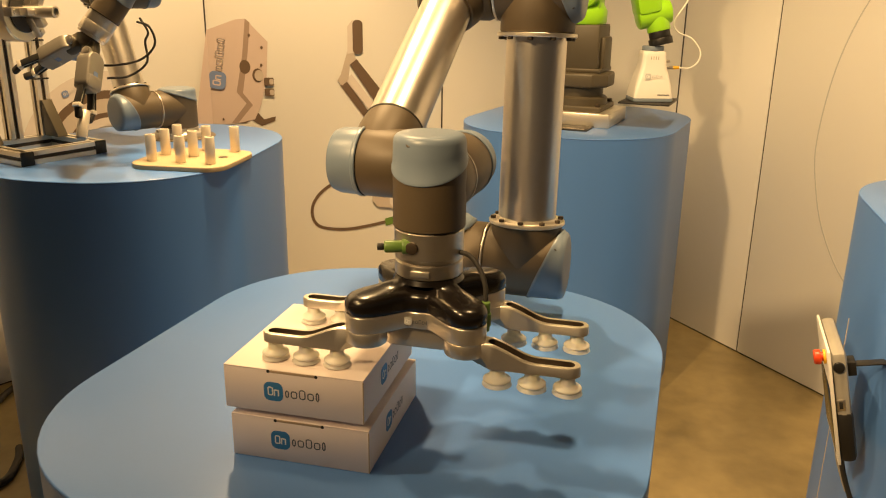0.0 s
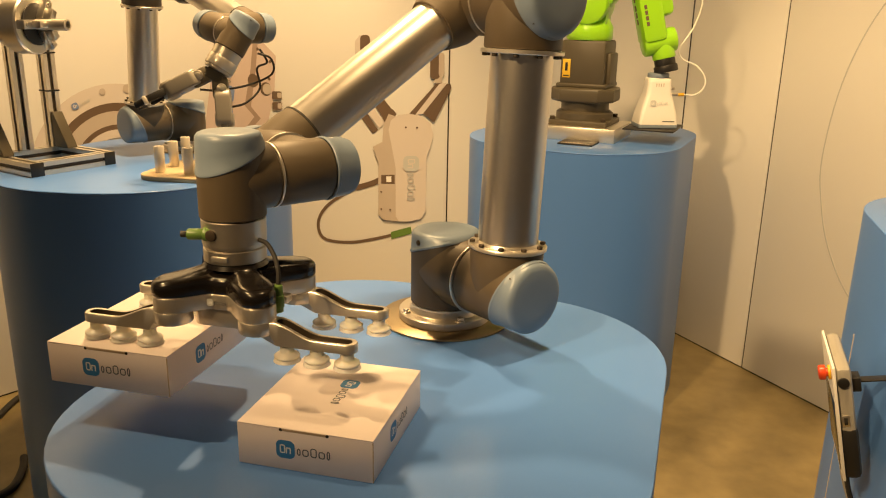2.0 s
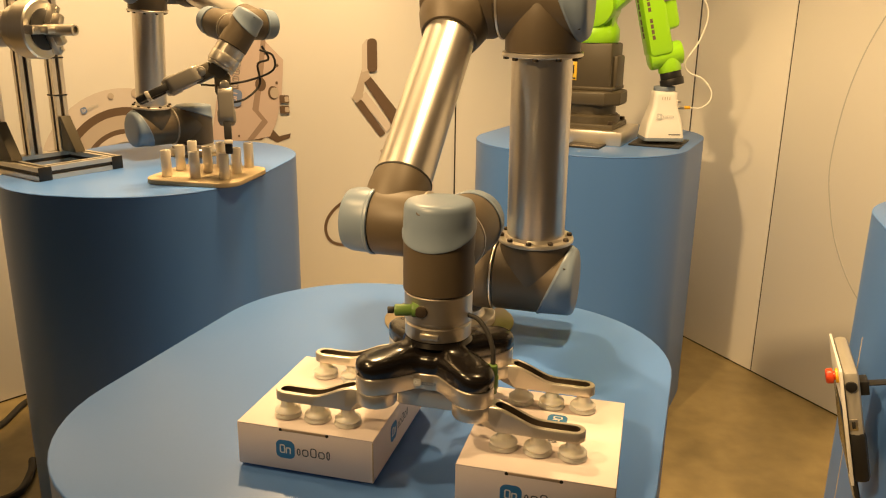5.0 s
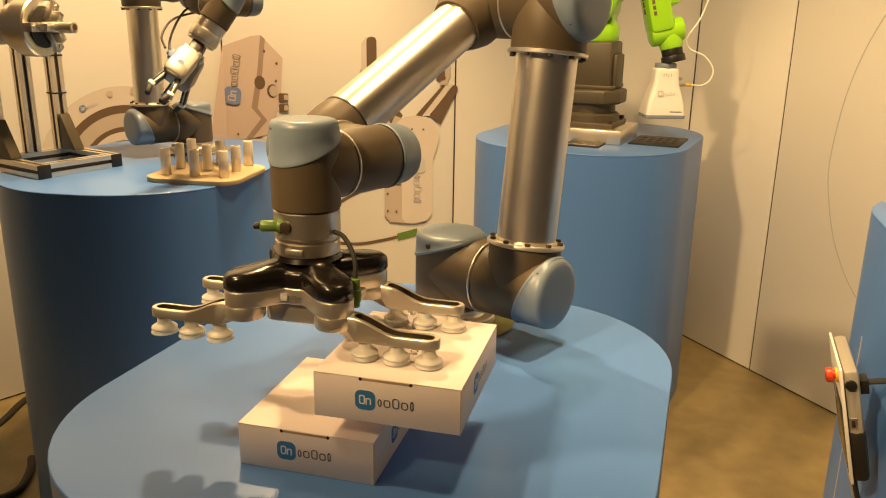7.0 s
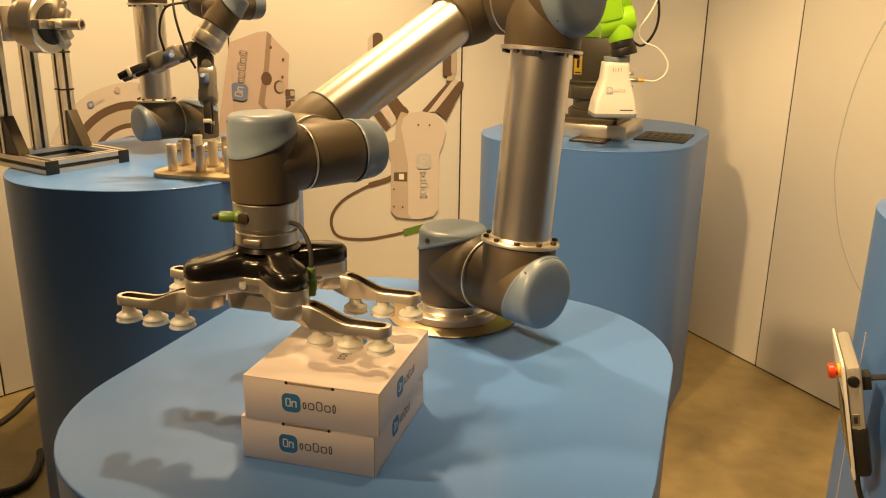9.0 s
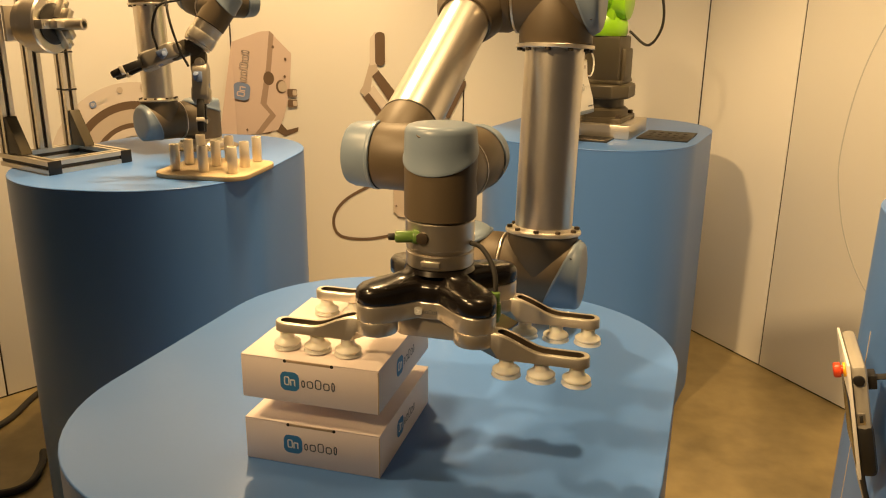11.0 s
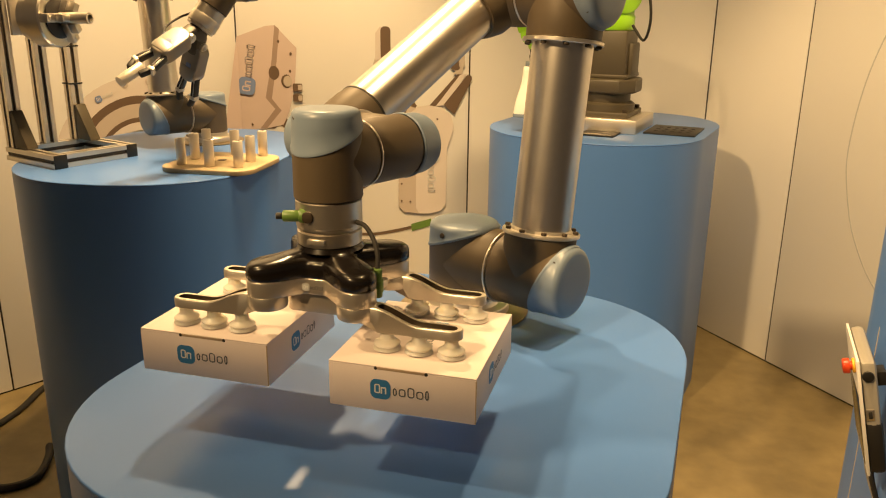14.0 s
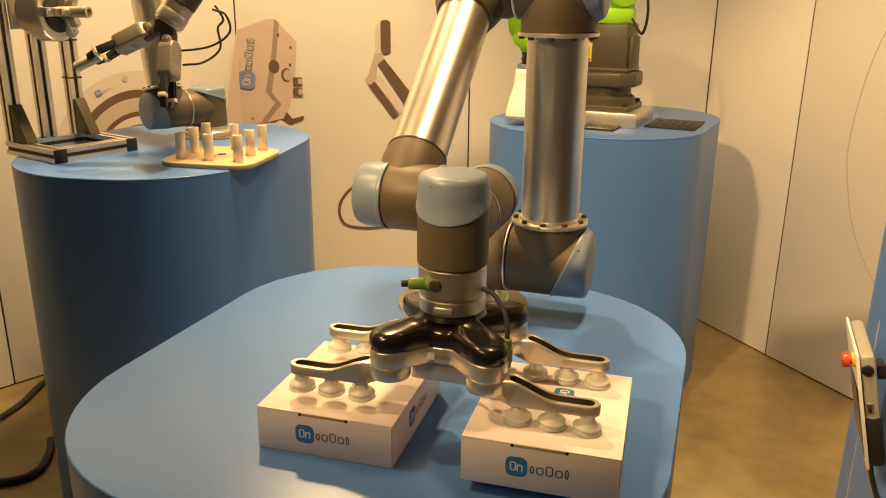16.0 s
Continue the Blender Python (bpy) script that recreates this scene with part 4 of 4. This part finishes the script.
def green_robot():
    """A small arm with an olive base and lime castings. Returns the thing and its moving parts, in the base's space."""
    b = thing("green_robot", "small lime green robot on an olive-brown base and aluminium riser", "robot arm", GREEN_BASE)
    part("riser", block(-0.125, 0.125, -0.115, 0.125, 0, 0.042, 0.003), CAST, b, "machined aluminium riser plate")
    foot = join(*[block(-0.092, 0.092, -0.092, 0.092, 0.042, 0.058, 0.003), lathe([(0, 0.05), (0.088, 0.05), (0.088, 0.078), (0.080, 0.084), (0, 0.084)], 48)])
    part("foot", foot, OLIVE, b, "olive brown base flange")
    for x in (-1, 1):
        for y in (-1, 1):
            part("bolt", rod(0.008, 0.058, 0.068, 0.001, 8, pose(x * 0.080, y * 0.080, 0)), SLOTM, b)
    part("drum", lathe([(0, 0.084), (0.074, 0.084), (0.074, 0.112), (0, 0.112)], 48), OLIVE, b)
    octo = [(0.098 * sx * kx, 0.088 * sy * ky) for sx, sy, kx, ky in ((1, -1, 1, 0.5), (1, 1, 1, 0.5), (1, 1, 0.6, 1), (-1, 1, 0.6, 1), (-1, 1, 1, 0.5), (-1, -1, 1, 0.5), (-1, -1, 0.6, 1), (1, -1, 0.6, 1))]
    part("skirt", prism(octo, 0.112, 0.156, 0.008), OLIVE, b, "bevelled olive base skirt")
    part("motor_housing", join(block(-0.068, 0.068, -0.066, 0.075, 0.156, 0.296, 0.007), block(-0.078, 0.078, -0.070, 0.080, 0.156, 0.168, 0.003), block(0.066, 0.082, -0.040, 0.050, 0.165, 0.260, 0.006)), OLIVE, b, "olive brown motor housing")
    part("warning_label", block(-0.060, -0.036, -0.0675, -0.066, 0.185, 0.240, 0.0003), YELLOW, b, "small yellow warning label")
    part("label_bar", join(block(-0.052, -0.044, -0.068, -0.0674, 0.205, 0.230, 0.0002), block(-0.057, -0.039, -0.068, -0.0674, 0.189, 0.193, 0.0002)), DARK, b)
    mv = {}
    mv["turret"] = part("turret", join(lathe([(0, 0.296), (0.066, 0.296), (0.070, 0.302), (0.070, 0.335), (0.055, 0.36), (0, 0.365)], 40), rod(0.060, -0.075, 0.075, 0.012, 40, Matrix.Translation((0.0, 0, 0.40)) @ X90), block(-0.045, 0.045, -0.055, 0.055, 0.33, 0.40, 0.012)), LIME, b, "lime green shoulder casting")
    part("hose", cable(((0.07, 0.03, 0.31), (0.13, 0.03, 0.27), (0.17, 0.02, 0.33), (0.16, 0.01, 0.42), (0.10, 0.02, 0.47)), 0.004), RUBBER, mv["turret"], "black hose loop")
    mv["upper"] = part("upper_arm", join(rod(0.058, -0.045, 0.045, 0.012, 40, X90), block(-0.040, 0.040, -0.048, 0.048, 0.0, 0.28, 0.014), rod(0.055, -0.045, 0.045, 0.012, 40, Matrix.Translation((0, 0, 0.28)) @ X90)), LIME, b, "lime green upper arm")
    fo = mv["fore"] = part("forearm", join(block(-0.052, 0.020, -0.045, 0.045, 0.0, 0.30, 0.016), block(-0.050, 0.052, -0.040, 0.050, 0.07, 0.30, 0.016), rod(0.036, -0.050, 0.050, 0.008, 36, X90), rod(0.034, -0.052, 0.002, 0.004, 32, pose(0.008, 0, 0))), LIME, b, "lime green forearm casting")
    part("connector_plate", block(0.012, 0.046, -0.043, -0.039, 0.150, 0.190, 0.001), CAST, fo)
    for z in (0.166, 0.176):
        part("air_fitting", rod(0.007, 0, 0.014, 0.001, 16, axis_m((0.022 + (z - 0.166), -0.043, z), (1, 0, 0), (0, -1, 0))), STEEL, fo)
    part("lettering", join(*[block(-0.0535, -0.0515, -0.008 + 0, 0.004, z, z + 0.016, 0) for z in (0.06, 0.08, 0.10, 0.125, 0.145, 0.165)], *[block(-0.038, -0.030, -0.0455, -0.0445, z, z + 0.012, 0) for z in (0.05, 0.066, 0.082, 0.098, 0.130, 0.146, 0.162, 0.178)]), PRINTDARK, fo)
    part("wrist_collar", join(rod(0.031, -0.072, -0.046, 0.002, 32, pose(0.008, 0, 0)), rod(0.035, -0.092, -0.071, 0.002, 32, pose(0.008, 0, 0))), BLACK, fo, "dark wrist collar")
    return b, mv


green, green_links = green_robot()


def tapered_gripper():
    """A flared white gripper; its origin is at the middle of its foot."""
    g = thing("adhesive_gripper", "flared white gripper with pale grey foot, on green robot", "gripper")
    bm = bmesh.new()
    rings = []
    for z, hx, hy, r in ((0.012, 0.066, 0.055, 0.012), (0.016, 0.066, 0.055, 0.012), (0.050, 0.061, 0.051, 0.014), (0.085, 0.052, 0.044, 0.016), (0.115, 0.043, 0.038, 0.016), (0.150, 0.040, 0.036, 0.016), (0.162, 0.039, 0.035, 0.016), (0.165, 0.036, 0.032, 0.014)):
        rings.append([bm.verts.new((x, y, z)) for x, y in rounded(-hx, hx, -hy, hy, r, 6)])
    for a, b in zip(rings, rings[1:]):
        for i in range(len(a)):
            bm.faces.new((a[i], a[(i + 1) % len(a)], b[(i + 1) % len(a)], b[i]))
    bm.faces.new(rings[0][::-1]), bm.faces.new(rings[-1])
    part("shell", bm, SHELL, g, "flared white plastic shell", smooth=50)
    part("foot", prism(rounded(-0.067, 0.067, -0.056, 0.056, 0.013, 6), 0.0, 0.012, 0.002), RIMBLUE, g, "blue-grey foot rim")
    part("neck_ring", rod(0.036, 0.165, 0.180, 0.002, 36), RIMBLUE, g, "blue-grey neck ring")
    logo(g, axis_m((-0.022, -0.0478, 0.083), (1, 0, 0), (0, -0.98, 0.22)), 0.020, PRINTFADE, PRINTFADE, SHELL)
    part("lettering", block(0.012, 0.052, -0.0552, -0.0546, 0.022, 0.025, 0, pose(0, 0, 0, 0, 0, 0)), GREYPRINT, g)
    for x in (-0.013, -0.005, 0.003, 0.011):
        part("vent", block(x - 0.0012, x + 0.0012, -0.0375, -0.0355, 0.137, 0.148, 0.0004), PRINTSIDE, g)
    part("air_fitting", join(rod(0.006, 0, 0.030, 0.001, 14, axis_m((0.040, -0.01, 0.110), (0, 1, 0), (1, 0, 0))), rod(0.005, 0, 0.016, 0.001, 14, axis_m((0.041, -0.01, 0.130), (0, 1, 0), (1, 0, 0)))), STEEL, g, "brass air fittings")
    part("yellow_ferrule", rod(0.0055, 0.030, 0.050, 0.001, 14, axis_m((0.040, -0.01, 0.110), (0, 1, 0), (1, 0, 0))), AMBER, g)
    part("air_hose", cable(((0.090, -0.01, 0.110), (0.125, -0.01, 0.109), (0.155, -0.005, 0.130), (0.160, 0.0, 0.165), (0.130, 0.01, 0.205), (0.085, 0.02, 0.225), (0.07, 0.02, 0.26), (0.11, 0.02, 0.33), (0.13, 0.02, 0.42), (0.09, 0.02, 0.50)), 0.0028), SHELL, g, "thin pale air hose")
    for c in g.children:
        c.data.transform(Matrix.Scale(0.89, 4))
        c.matrix_basis.translation *= 0.89
    return g


white_gripper = tapered_gripper()


def dotted_plate(x0, y0, w, d, turn, label, dots):
    p = thing("black_plate", label, "plate", pose(x0, y0, PED, 0, 0, turn))
    part("plate", block(-w / 2, w / 2, -d / 2, d / 2, 0, 0.005, 0.001), BLACK, p)
    if dots:
        me = finish(rod(0.0065, 0.005, 0.0056, 0.0002, 14))
        for i in range(5):
            for j in range(3):
                part("dimple", me, DARK, p, m=pose(-0.048 + 0.024 * i, -0.040 + 0.040 * j, 0))
    else:
        part("print_line", join(block(-w * 0.4, w * 0.4, -d * 0.44, -d * 0.40, 0.005, 0.0053, 0), block(-w * 0.3, w * 0.1, -d * 0.35, -d * 0.32, 0.005, 0.0053, 0)), PRINTSIDE, p)
    return p


dotted_plate(0.473, 2.370, 0.105, 0.14, TURN, "thin black printed plate lying on pedestal", False)
held_plate = dotted_plate(0.705, 2.424, 0.150, 0.185, TURN, "thin black plate with rows of dimples, lifted by the gripper", True)

# ---- control pendant on the pedestal's side ----


def pendant():
    """Hung flat on the column: x points out of the column, y along it, z up."""
    m = pose(0, 0, 0, 0, 0, SIDE_TURN)
    p = thing("control_pendant", "grey control pendant with red stop button hung on pedestal", "control pendant", m @ pose(0.3777 - 0.007, 1.425, 0.503, 0, 0, 177) @ pose(0, 0, 0, 0, 13, 0))
    part("shell", block(0.004, 0.030, -0.088, 0.100, 0.005, 0.222, 0.010), GREYPEND, p, "grey pendant back shell")
    part("bezel", block(0.030, 0.036, -0.090, 0.104, 0.0, 0.227, 0.005), SHELL, p, "pale bezel round the screen")
    part("screen", block(0.0355, 0.0368, -0.072, 0.085, 0.015, 0.150, 0.0004), GLASSDARK, p, "dark touch screen")
    part("rubber_grip", block(0.002, 0.0315, 0.040, 0.1025, 0.004, 0.105, 0.010), BLACK, p)
    s = axis_m((0.036, 0.070, 0.205), (0, 1, 0), (1, 0, 0)) @ Matrix.Scale(0.8, 4)
    part("button_collar", rod(0.0165, 0, 0.006, 0.001, 28, s), AMBER, p, "yellow button collar")
    part("stop_button", lathe([(0, 0.006), (0.010, 0.006), (0.010, 0.010), (0.0165, 0.011), (0.0175, 0.014), (0.0172, 0.023), (0.0145, 0.026), (0, 0.027)], 32, s), RED, p, "red mushroom stop button")
    part("side_button", rod(0.010, 0, 0.006, 0.002, 24, axis_m((0.019, 0.099, 0.196), (1, 0, 0), (0, 1, 0))), BLACK, p, "black round side button")
    part("hook", join(block(-0.065, 0.006, 0.040, 0.062, 0.178, 0.181, 0.001), block(-0.012, 0.006, 0.040, 0.074, 0.165, 0.192, 0.002)), BLACK, p, "black hanging bracket")
    part("port", block(0.014, 0.028, 0.0985, 0.1012, 0.110, 0.132, 0.001), STEEL, p)
    part("port_hole", block(0.018, 0.024, 0.1008, 0.1018, 0.114, 0.128, 0.0005), DARK, p)
    part("pendant_cable", cable(((0.02, 0.03, 0.010), (0.024, 0.03, -0.05), (0.010, 0.035, -0.15), (-0.02, 0.04, -0.30), (-0.06, 0.04, -0.46)), 0.005), RUBBER, p, "black pendant cable")
    part("pendant_cable", cable(((0.02, -0.02, 0.010), (0.028, -0.02, -0.05), (0.014, -0.015, -0.15), (-0.016, -0.01, -0.30), (-0.056, 0.0, -0.46)), 0.004), GREYPEND, p, "grey pendant cable")
    for c in p.children:
        c.data.transform(Matrix.Scale(0.93, 4))


pendant()
line = tagged(part("side_panel_line", block(0.3768, 0.3779, 1.62, 1.623, 0.10, 0.66, 0, pose(0, 0, 0, 0, 0, SIDE_TURN)), PRINTSIDE, smooth=0), "thin joint line on the pedestal side", "trim", kind="structure")

# ---- cables on the floor ----
for pts, r in ((((-1.62, 1.86, 0.010), (-1.42, 2.02, 0.010), (-1.34, 2.22, 0.010), (-1.335, 2.39, 0.010), (-1.30, 2.52, 0.010)), 0.010), (((-1.42, 1.90, 0.010), (-1.26, 1.83, 0.010), (-1.15, 1.83, 0.010), (-1.10, 1.88, 0.010), (-1.115, 1.98, 0.010), (-1.14, 2.04, 0.010)), 0.011)):
    tagged(part("floor_cable", cable(pts, r), RUBBER), "thick black cable lying on the floor by the wall", "cable", "cables on the floor")


# ---- what moves ----
TOOL_A, TOOL_B = Vector((0.0212, 0.7855)), Vector((-0.2065, 0.8665))


def glide(rows, t):
    """A smooth value between rows of (seconds, value), with no overshoot."""
    if t <= rows[0][0]:
        return rows[0][1]
    for i in range(len(rows) - 1):
        (t0, v0), (t1, v1) = rows[i], rows[i + 1]
        if t <= t1:
            def slope(k):
                if k <= 0 or k >= len(rows) - 1:
                    return 0.0
                a = (rows[k][1] - rows[k - 1][1]) / (rows[k][0] - rows[k - 1][0])
                b = (rows[k + 1][1] - rows[k][1]) / (rows[k + 1][0] - rows[k][0])
                return 0.0 if a * b <= 0 else 2 * a * b / (a + b)
            h = t1 - t0
            u = (t - t0) / h
            return (2 * u ** 3 - 3 * u * u + 1) * v0 + (u ** 3 - 2 * u * u + u) * h * slope(i) + (3 * u * u - 2 * u ** 3) * v1 + (u ** 3 - u * u) * h * slope(i + 1)
    return rows[-1][1]


ALONG = ((0, 0.012), (0.5, 0.0), (0.7, 0.06), (1, 0.29), (1.5, 0.804), (1.75, 0.96), (2, 1.01), (3, 1.015), (3.2, 0.98), (3.5, 0.856), (4, 0.343), (4.2, 0.13), (4.5, 0.02), (4.7, 0), (6.3, 0.0), (6.5, 0.13), (7, 0.64), (7.5, 1), (8.2, 1), (8.5, 0.993),
         (9, 0.865), (9.2, 0.665), (9.7, 0.15), (10.0, 0.01), (10.2, 0), (10.9, 0.0), (11.3, 0.255), (11.5, 0.456), (12, 0.939), (12.25, 0.99), (12.5, 0.99), (13.3, 0.99), (13.5, 0.975), (14, 0.598), (14.5, 0.103), (14.7, 0.01), (15, 0), (16, 0))
HEIGHT = ((0, 1.0318), (0.5, 1.043), (0.8, 1.0515), (1.7, 1.0515), (2, 1.0315), (2.5, 0.9774), (2.65, 0.975), (3, 1.017), (3.4, 1.0515), (4.3, 1.0515), (4.7, 1.0036), (5.0, 0.979), (5.2, 0.9754), (5.35, 0.9754), (5.7, 0.988), (6.1, 1.0515), (7.55, 1.0515),
          (8, 1.0269), (8.15, 1.0265), (8.5, 1.0407), (8.9, 1.0515), (9.7, 1.0515), (10.15, 1.027), (10.3, 1.028), (10.8, 1.043), (11.1, 1.0515), (12, 1.0515), (12.5, 0.995), (12.8, 0.977), (12.9, 0.976), (13, 0.9806), (13.4, 1.0515), (14.6, 1.0515), (15, 1.0036), (15.3, 0.979), (15.5, 0.9754), (15.65, 0.9754), (16, 0.988))
# the second arm's flange: seconds, x, z, turn of the double gripper
LEFT_TOOL = ((0, -0.673, 1.188, -30), (1, -0.514, 1.200, -12), (1.5, -0.450, 1.185, -4), (2, -0.434, 1.149, 0), (3, -0.448, 1.142, 0), (4, -0.434, 1.138, 0), (5, -0.440, 1.165, 5), (6, -0.455, 1.188, 30), (6.5, -0.464, 1.193, 55), (7, -0.477, 1.210, 92), (7.5, -0.476, 1.221, 116),
             (8, -0.485, 1.206, 144), (8.5, -0.481, 1.211, 168), (9, -0.484, 1.195, 180), (11.5, -0.505, 1.199, 180), (12.5, -0.505, 1.208, 176), (13, -0.504, 1.218, 140), (13.5, -0.506, 1.215, 100), (14, -0.508, 1.219, 70), (14.5, -0.511, 1.222, 38), (15.5, -0.544, 1.217, 0), (16, -0.575, 1.214, -20))
WHITE = ((0, 0.703, 2.42, 1.044), (1, 0.703, 2.42, 1.034), (1.5, 0.704, 2.42, 1.022), (2, 0.705, 2.42, 1.012), (2.5, 0.705, 2.42, 1.0), (3.5, 0.705, 2.42, 0.980), (4, 0.705, 2.42, 0.979), (5.5, 0.705, 2.42, 0.981), (6, 0.705, 2.42, 0.989), (6.5, 0.704, 2.42, 1.016), (7, 0.704, 2.42, 1.044), (7.5, 0.692, 2.42, 1.043),
         (8, 0.628, 2.36, 1.047), (8.5, 0.555, 2.27, 1.055), (9, 0.491, 2.21, 1.059), (9.2, 0.468, 2.20, 1.063), (10.5, 0.40, 2.23, 1.06), (12.5, 0.305, 2.32, 1.051), (14.5, 0.265, 2.42, 1.0), (16, 0.25, 2.42, 0.985))
REST_A, REST_B = Vector((-0.133, 0.7445)), Vector((-0.128, 0.7425))
GRIP = -0.1967


def tool_at(t):
    p = TOOL_A.lerp(TOOL_B, glide(ALONG, t))
    return Vector((p.x, p.y, glide(HEIGHT, t)))


def box_at(t, rest, spans):
    """Where a box is: it rests or rides with the tool, by turns. spans: (until, None or the height at which it rests)."""
    place, start = Vector(rest), 0.0
    for until, level in spans:
        if level is None:
            p0, p1 = tool_at(start), tool_at(min(t, until))
            ride = place + (p1 - p0).to_2d()
            if t <= until:
                return pose(ride.x, ride.y, max(p1.z + GRIP, TABLE + 0.0002), 0, 0, -15.7)
            place = ride
        elif t <= until:
            return pose(place.x, place.y, level, 0, 0, -15.7)
        start = until


def held(q):
    """A peg between the fingers of one gripper, in the double gripper's space."""
    return pose(q * 0.022, 0, 0.046, 0, q * 33, 0) @ pose(0, 0, 0.194, 180, 0, 0)


def motions():
    times = [i / 10 for i in range(161)]
    rows = {k: [] for k in arm_links}
    hold, a_rows, b_rows = [], [], []
    low, high = TABLE + 0.0002, TABLE + BH + 0.0004
    for t in times:
        p = tool_at(t)
        axis = Vector((p.x - 0.010, p.y + 0.002, p.z))
        for k, m in solve(ARM_AT, axis + Vector((0, 0, 0.040))).items():
            rows[k].append((t, m))
        hold.append((t, pose(axis.x, axis.y, axis.z - 0.1453, 0, 0, GTURN)))
        a_rows.append((t, box_at(t, REST_A, ((5.25, None), (12.9, low), (99, None)))))
        b_rows.append((t, box_at(t, REST_B, ((2.6, low), (8.1, None), (10.2, high), (15.5, None), (99, low)))))
    for k, ob in arm_links.items():
        walk(ob, rows[k])
    walk(gripper, hold)
    walk(box_a, a_rows)
    walk(box_b, b_rows)
    # the second arm: flange rows of (seconds, x, z, turn)
    lrows = {k: [] for k in left_links}
    tool2, set_down, picked = [], [], []
    for t in [i / 4 for i in range(65)]:
        x, z = glide([(r[0], r[1]) for r in LEFT_TOOL], t), glide([(r[0], r[2]) for r in LEFT_TOOL], t)
        turn = glide([(r[0], r[3]) for r in LEFT_TOOL], t)
        flange = Vector((x, 1.75, z))
        way = Vector((glide(((0, -0.56), (1, -0.54), (2, -0.46), (4, -0.46), (6.5, -0.52), (16, -0.54)), t), -0.26, -0.82)).normalized()
        for k, m in solve_left(LEFT_AT, flange, way).items():
            lrows[k].append((t, m))
        across = Vector((0.84, 0, -0.54))
        hand = axis_m(flange, across - way * across.dot(way), way) @ pose(0, 0, 0, 0, 0, -turn)
        tool2.append((t, hand))
        k = glide(((0, 1), (2.6, 1), (3.6, 0), (16, 0)), t)
        set_down.append((t, Matrix.Translation(NEW_HOLE).lerp(hand @ held(1), k)))
        k = glide(((0, 0), (11.6, 0), (12.3, 1), (16, 1)), t)
        picked.append((t, Matrix.Translation(OLD_HOLE).lerp(hand @ held(-1), k)))
    for k, ob in left_links.items():
        walk(ob, lrows[k])
    walk(left_gripper, tool2)
    walk(new_peg, set_down)
    walk(old_peg, picked)
    # the green robot, in its base's space; the plate hangs on the white gripper until it is set down
    grip, fore, upper, turret, plate = [], [], [], [], []
    home = GREEN_BASE.inverted()
    for t in [i / 4 for i in range(65)]:
        p = Vector([glide([(r[0], r[i]) for r in WHITE], t) for i in (1, 2, 3)]) - Vector((0, 0, 0.077))
        out = p - GREEN_AT
        a = math.degrees(math.atan2(out.y, out.x)) + 90
        spin = glide(((0, 0), (9.2, 0), (11.5, 65), (16, 65)), t)
        lean = pose(0, 0, 0, -6, -13, 0) @ Matrix.Translation((-0.008, 0, 0))
        grip.append((t, Matrix.Translation(p) @ pose(0, 0, 0, 0, 0, spin)))
        fore.append((t, home @ Matrix.Translation(p + Vector((0, 0, 0.2525))) @ pose(0, 0, 0, 0, 0, spin) @ lean))
        turret.append((t, home @ Matrix.Translation(GREEN_AT) @ pose(0, 0, 0, 0, 0, a)))
        root = GREEN_AT + Vector((0, 0, 0.40))
        reach = (Matrix.Translation(p + Vector((0, 0, 0.2525))) @ pose(0, 0, 0, 0, 0, spin) @ lean @ Vector((0, 0, 0.27)) - root).normalized()
        wide = Vector((math.cos(radians(a)), math.sin(radians(a)), 0))
        upper.append((t, home @ axis_m(root, wide - reach * wide.dot(reach), reach)))
        lift = max(0.0, p.z - 0.0055 - PED) if t < 4.5 else 0.0
        plate.append((t, pose(0.705, 2.424, PED + lift * glide(((0, 1), (3.5, 1), (4.5, 0)), t), 0, 0, TURN)))
    walk(held_plate, plate)
    walk(white_gripper, grip)
    walk(green_links["fore"], fore)
    walk(green_links["turret"], turret)
    walk(green_links["upper"], upper)

motions()
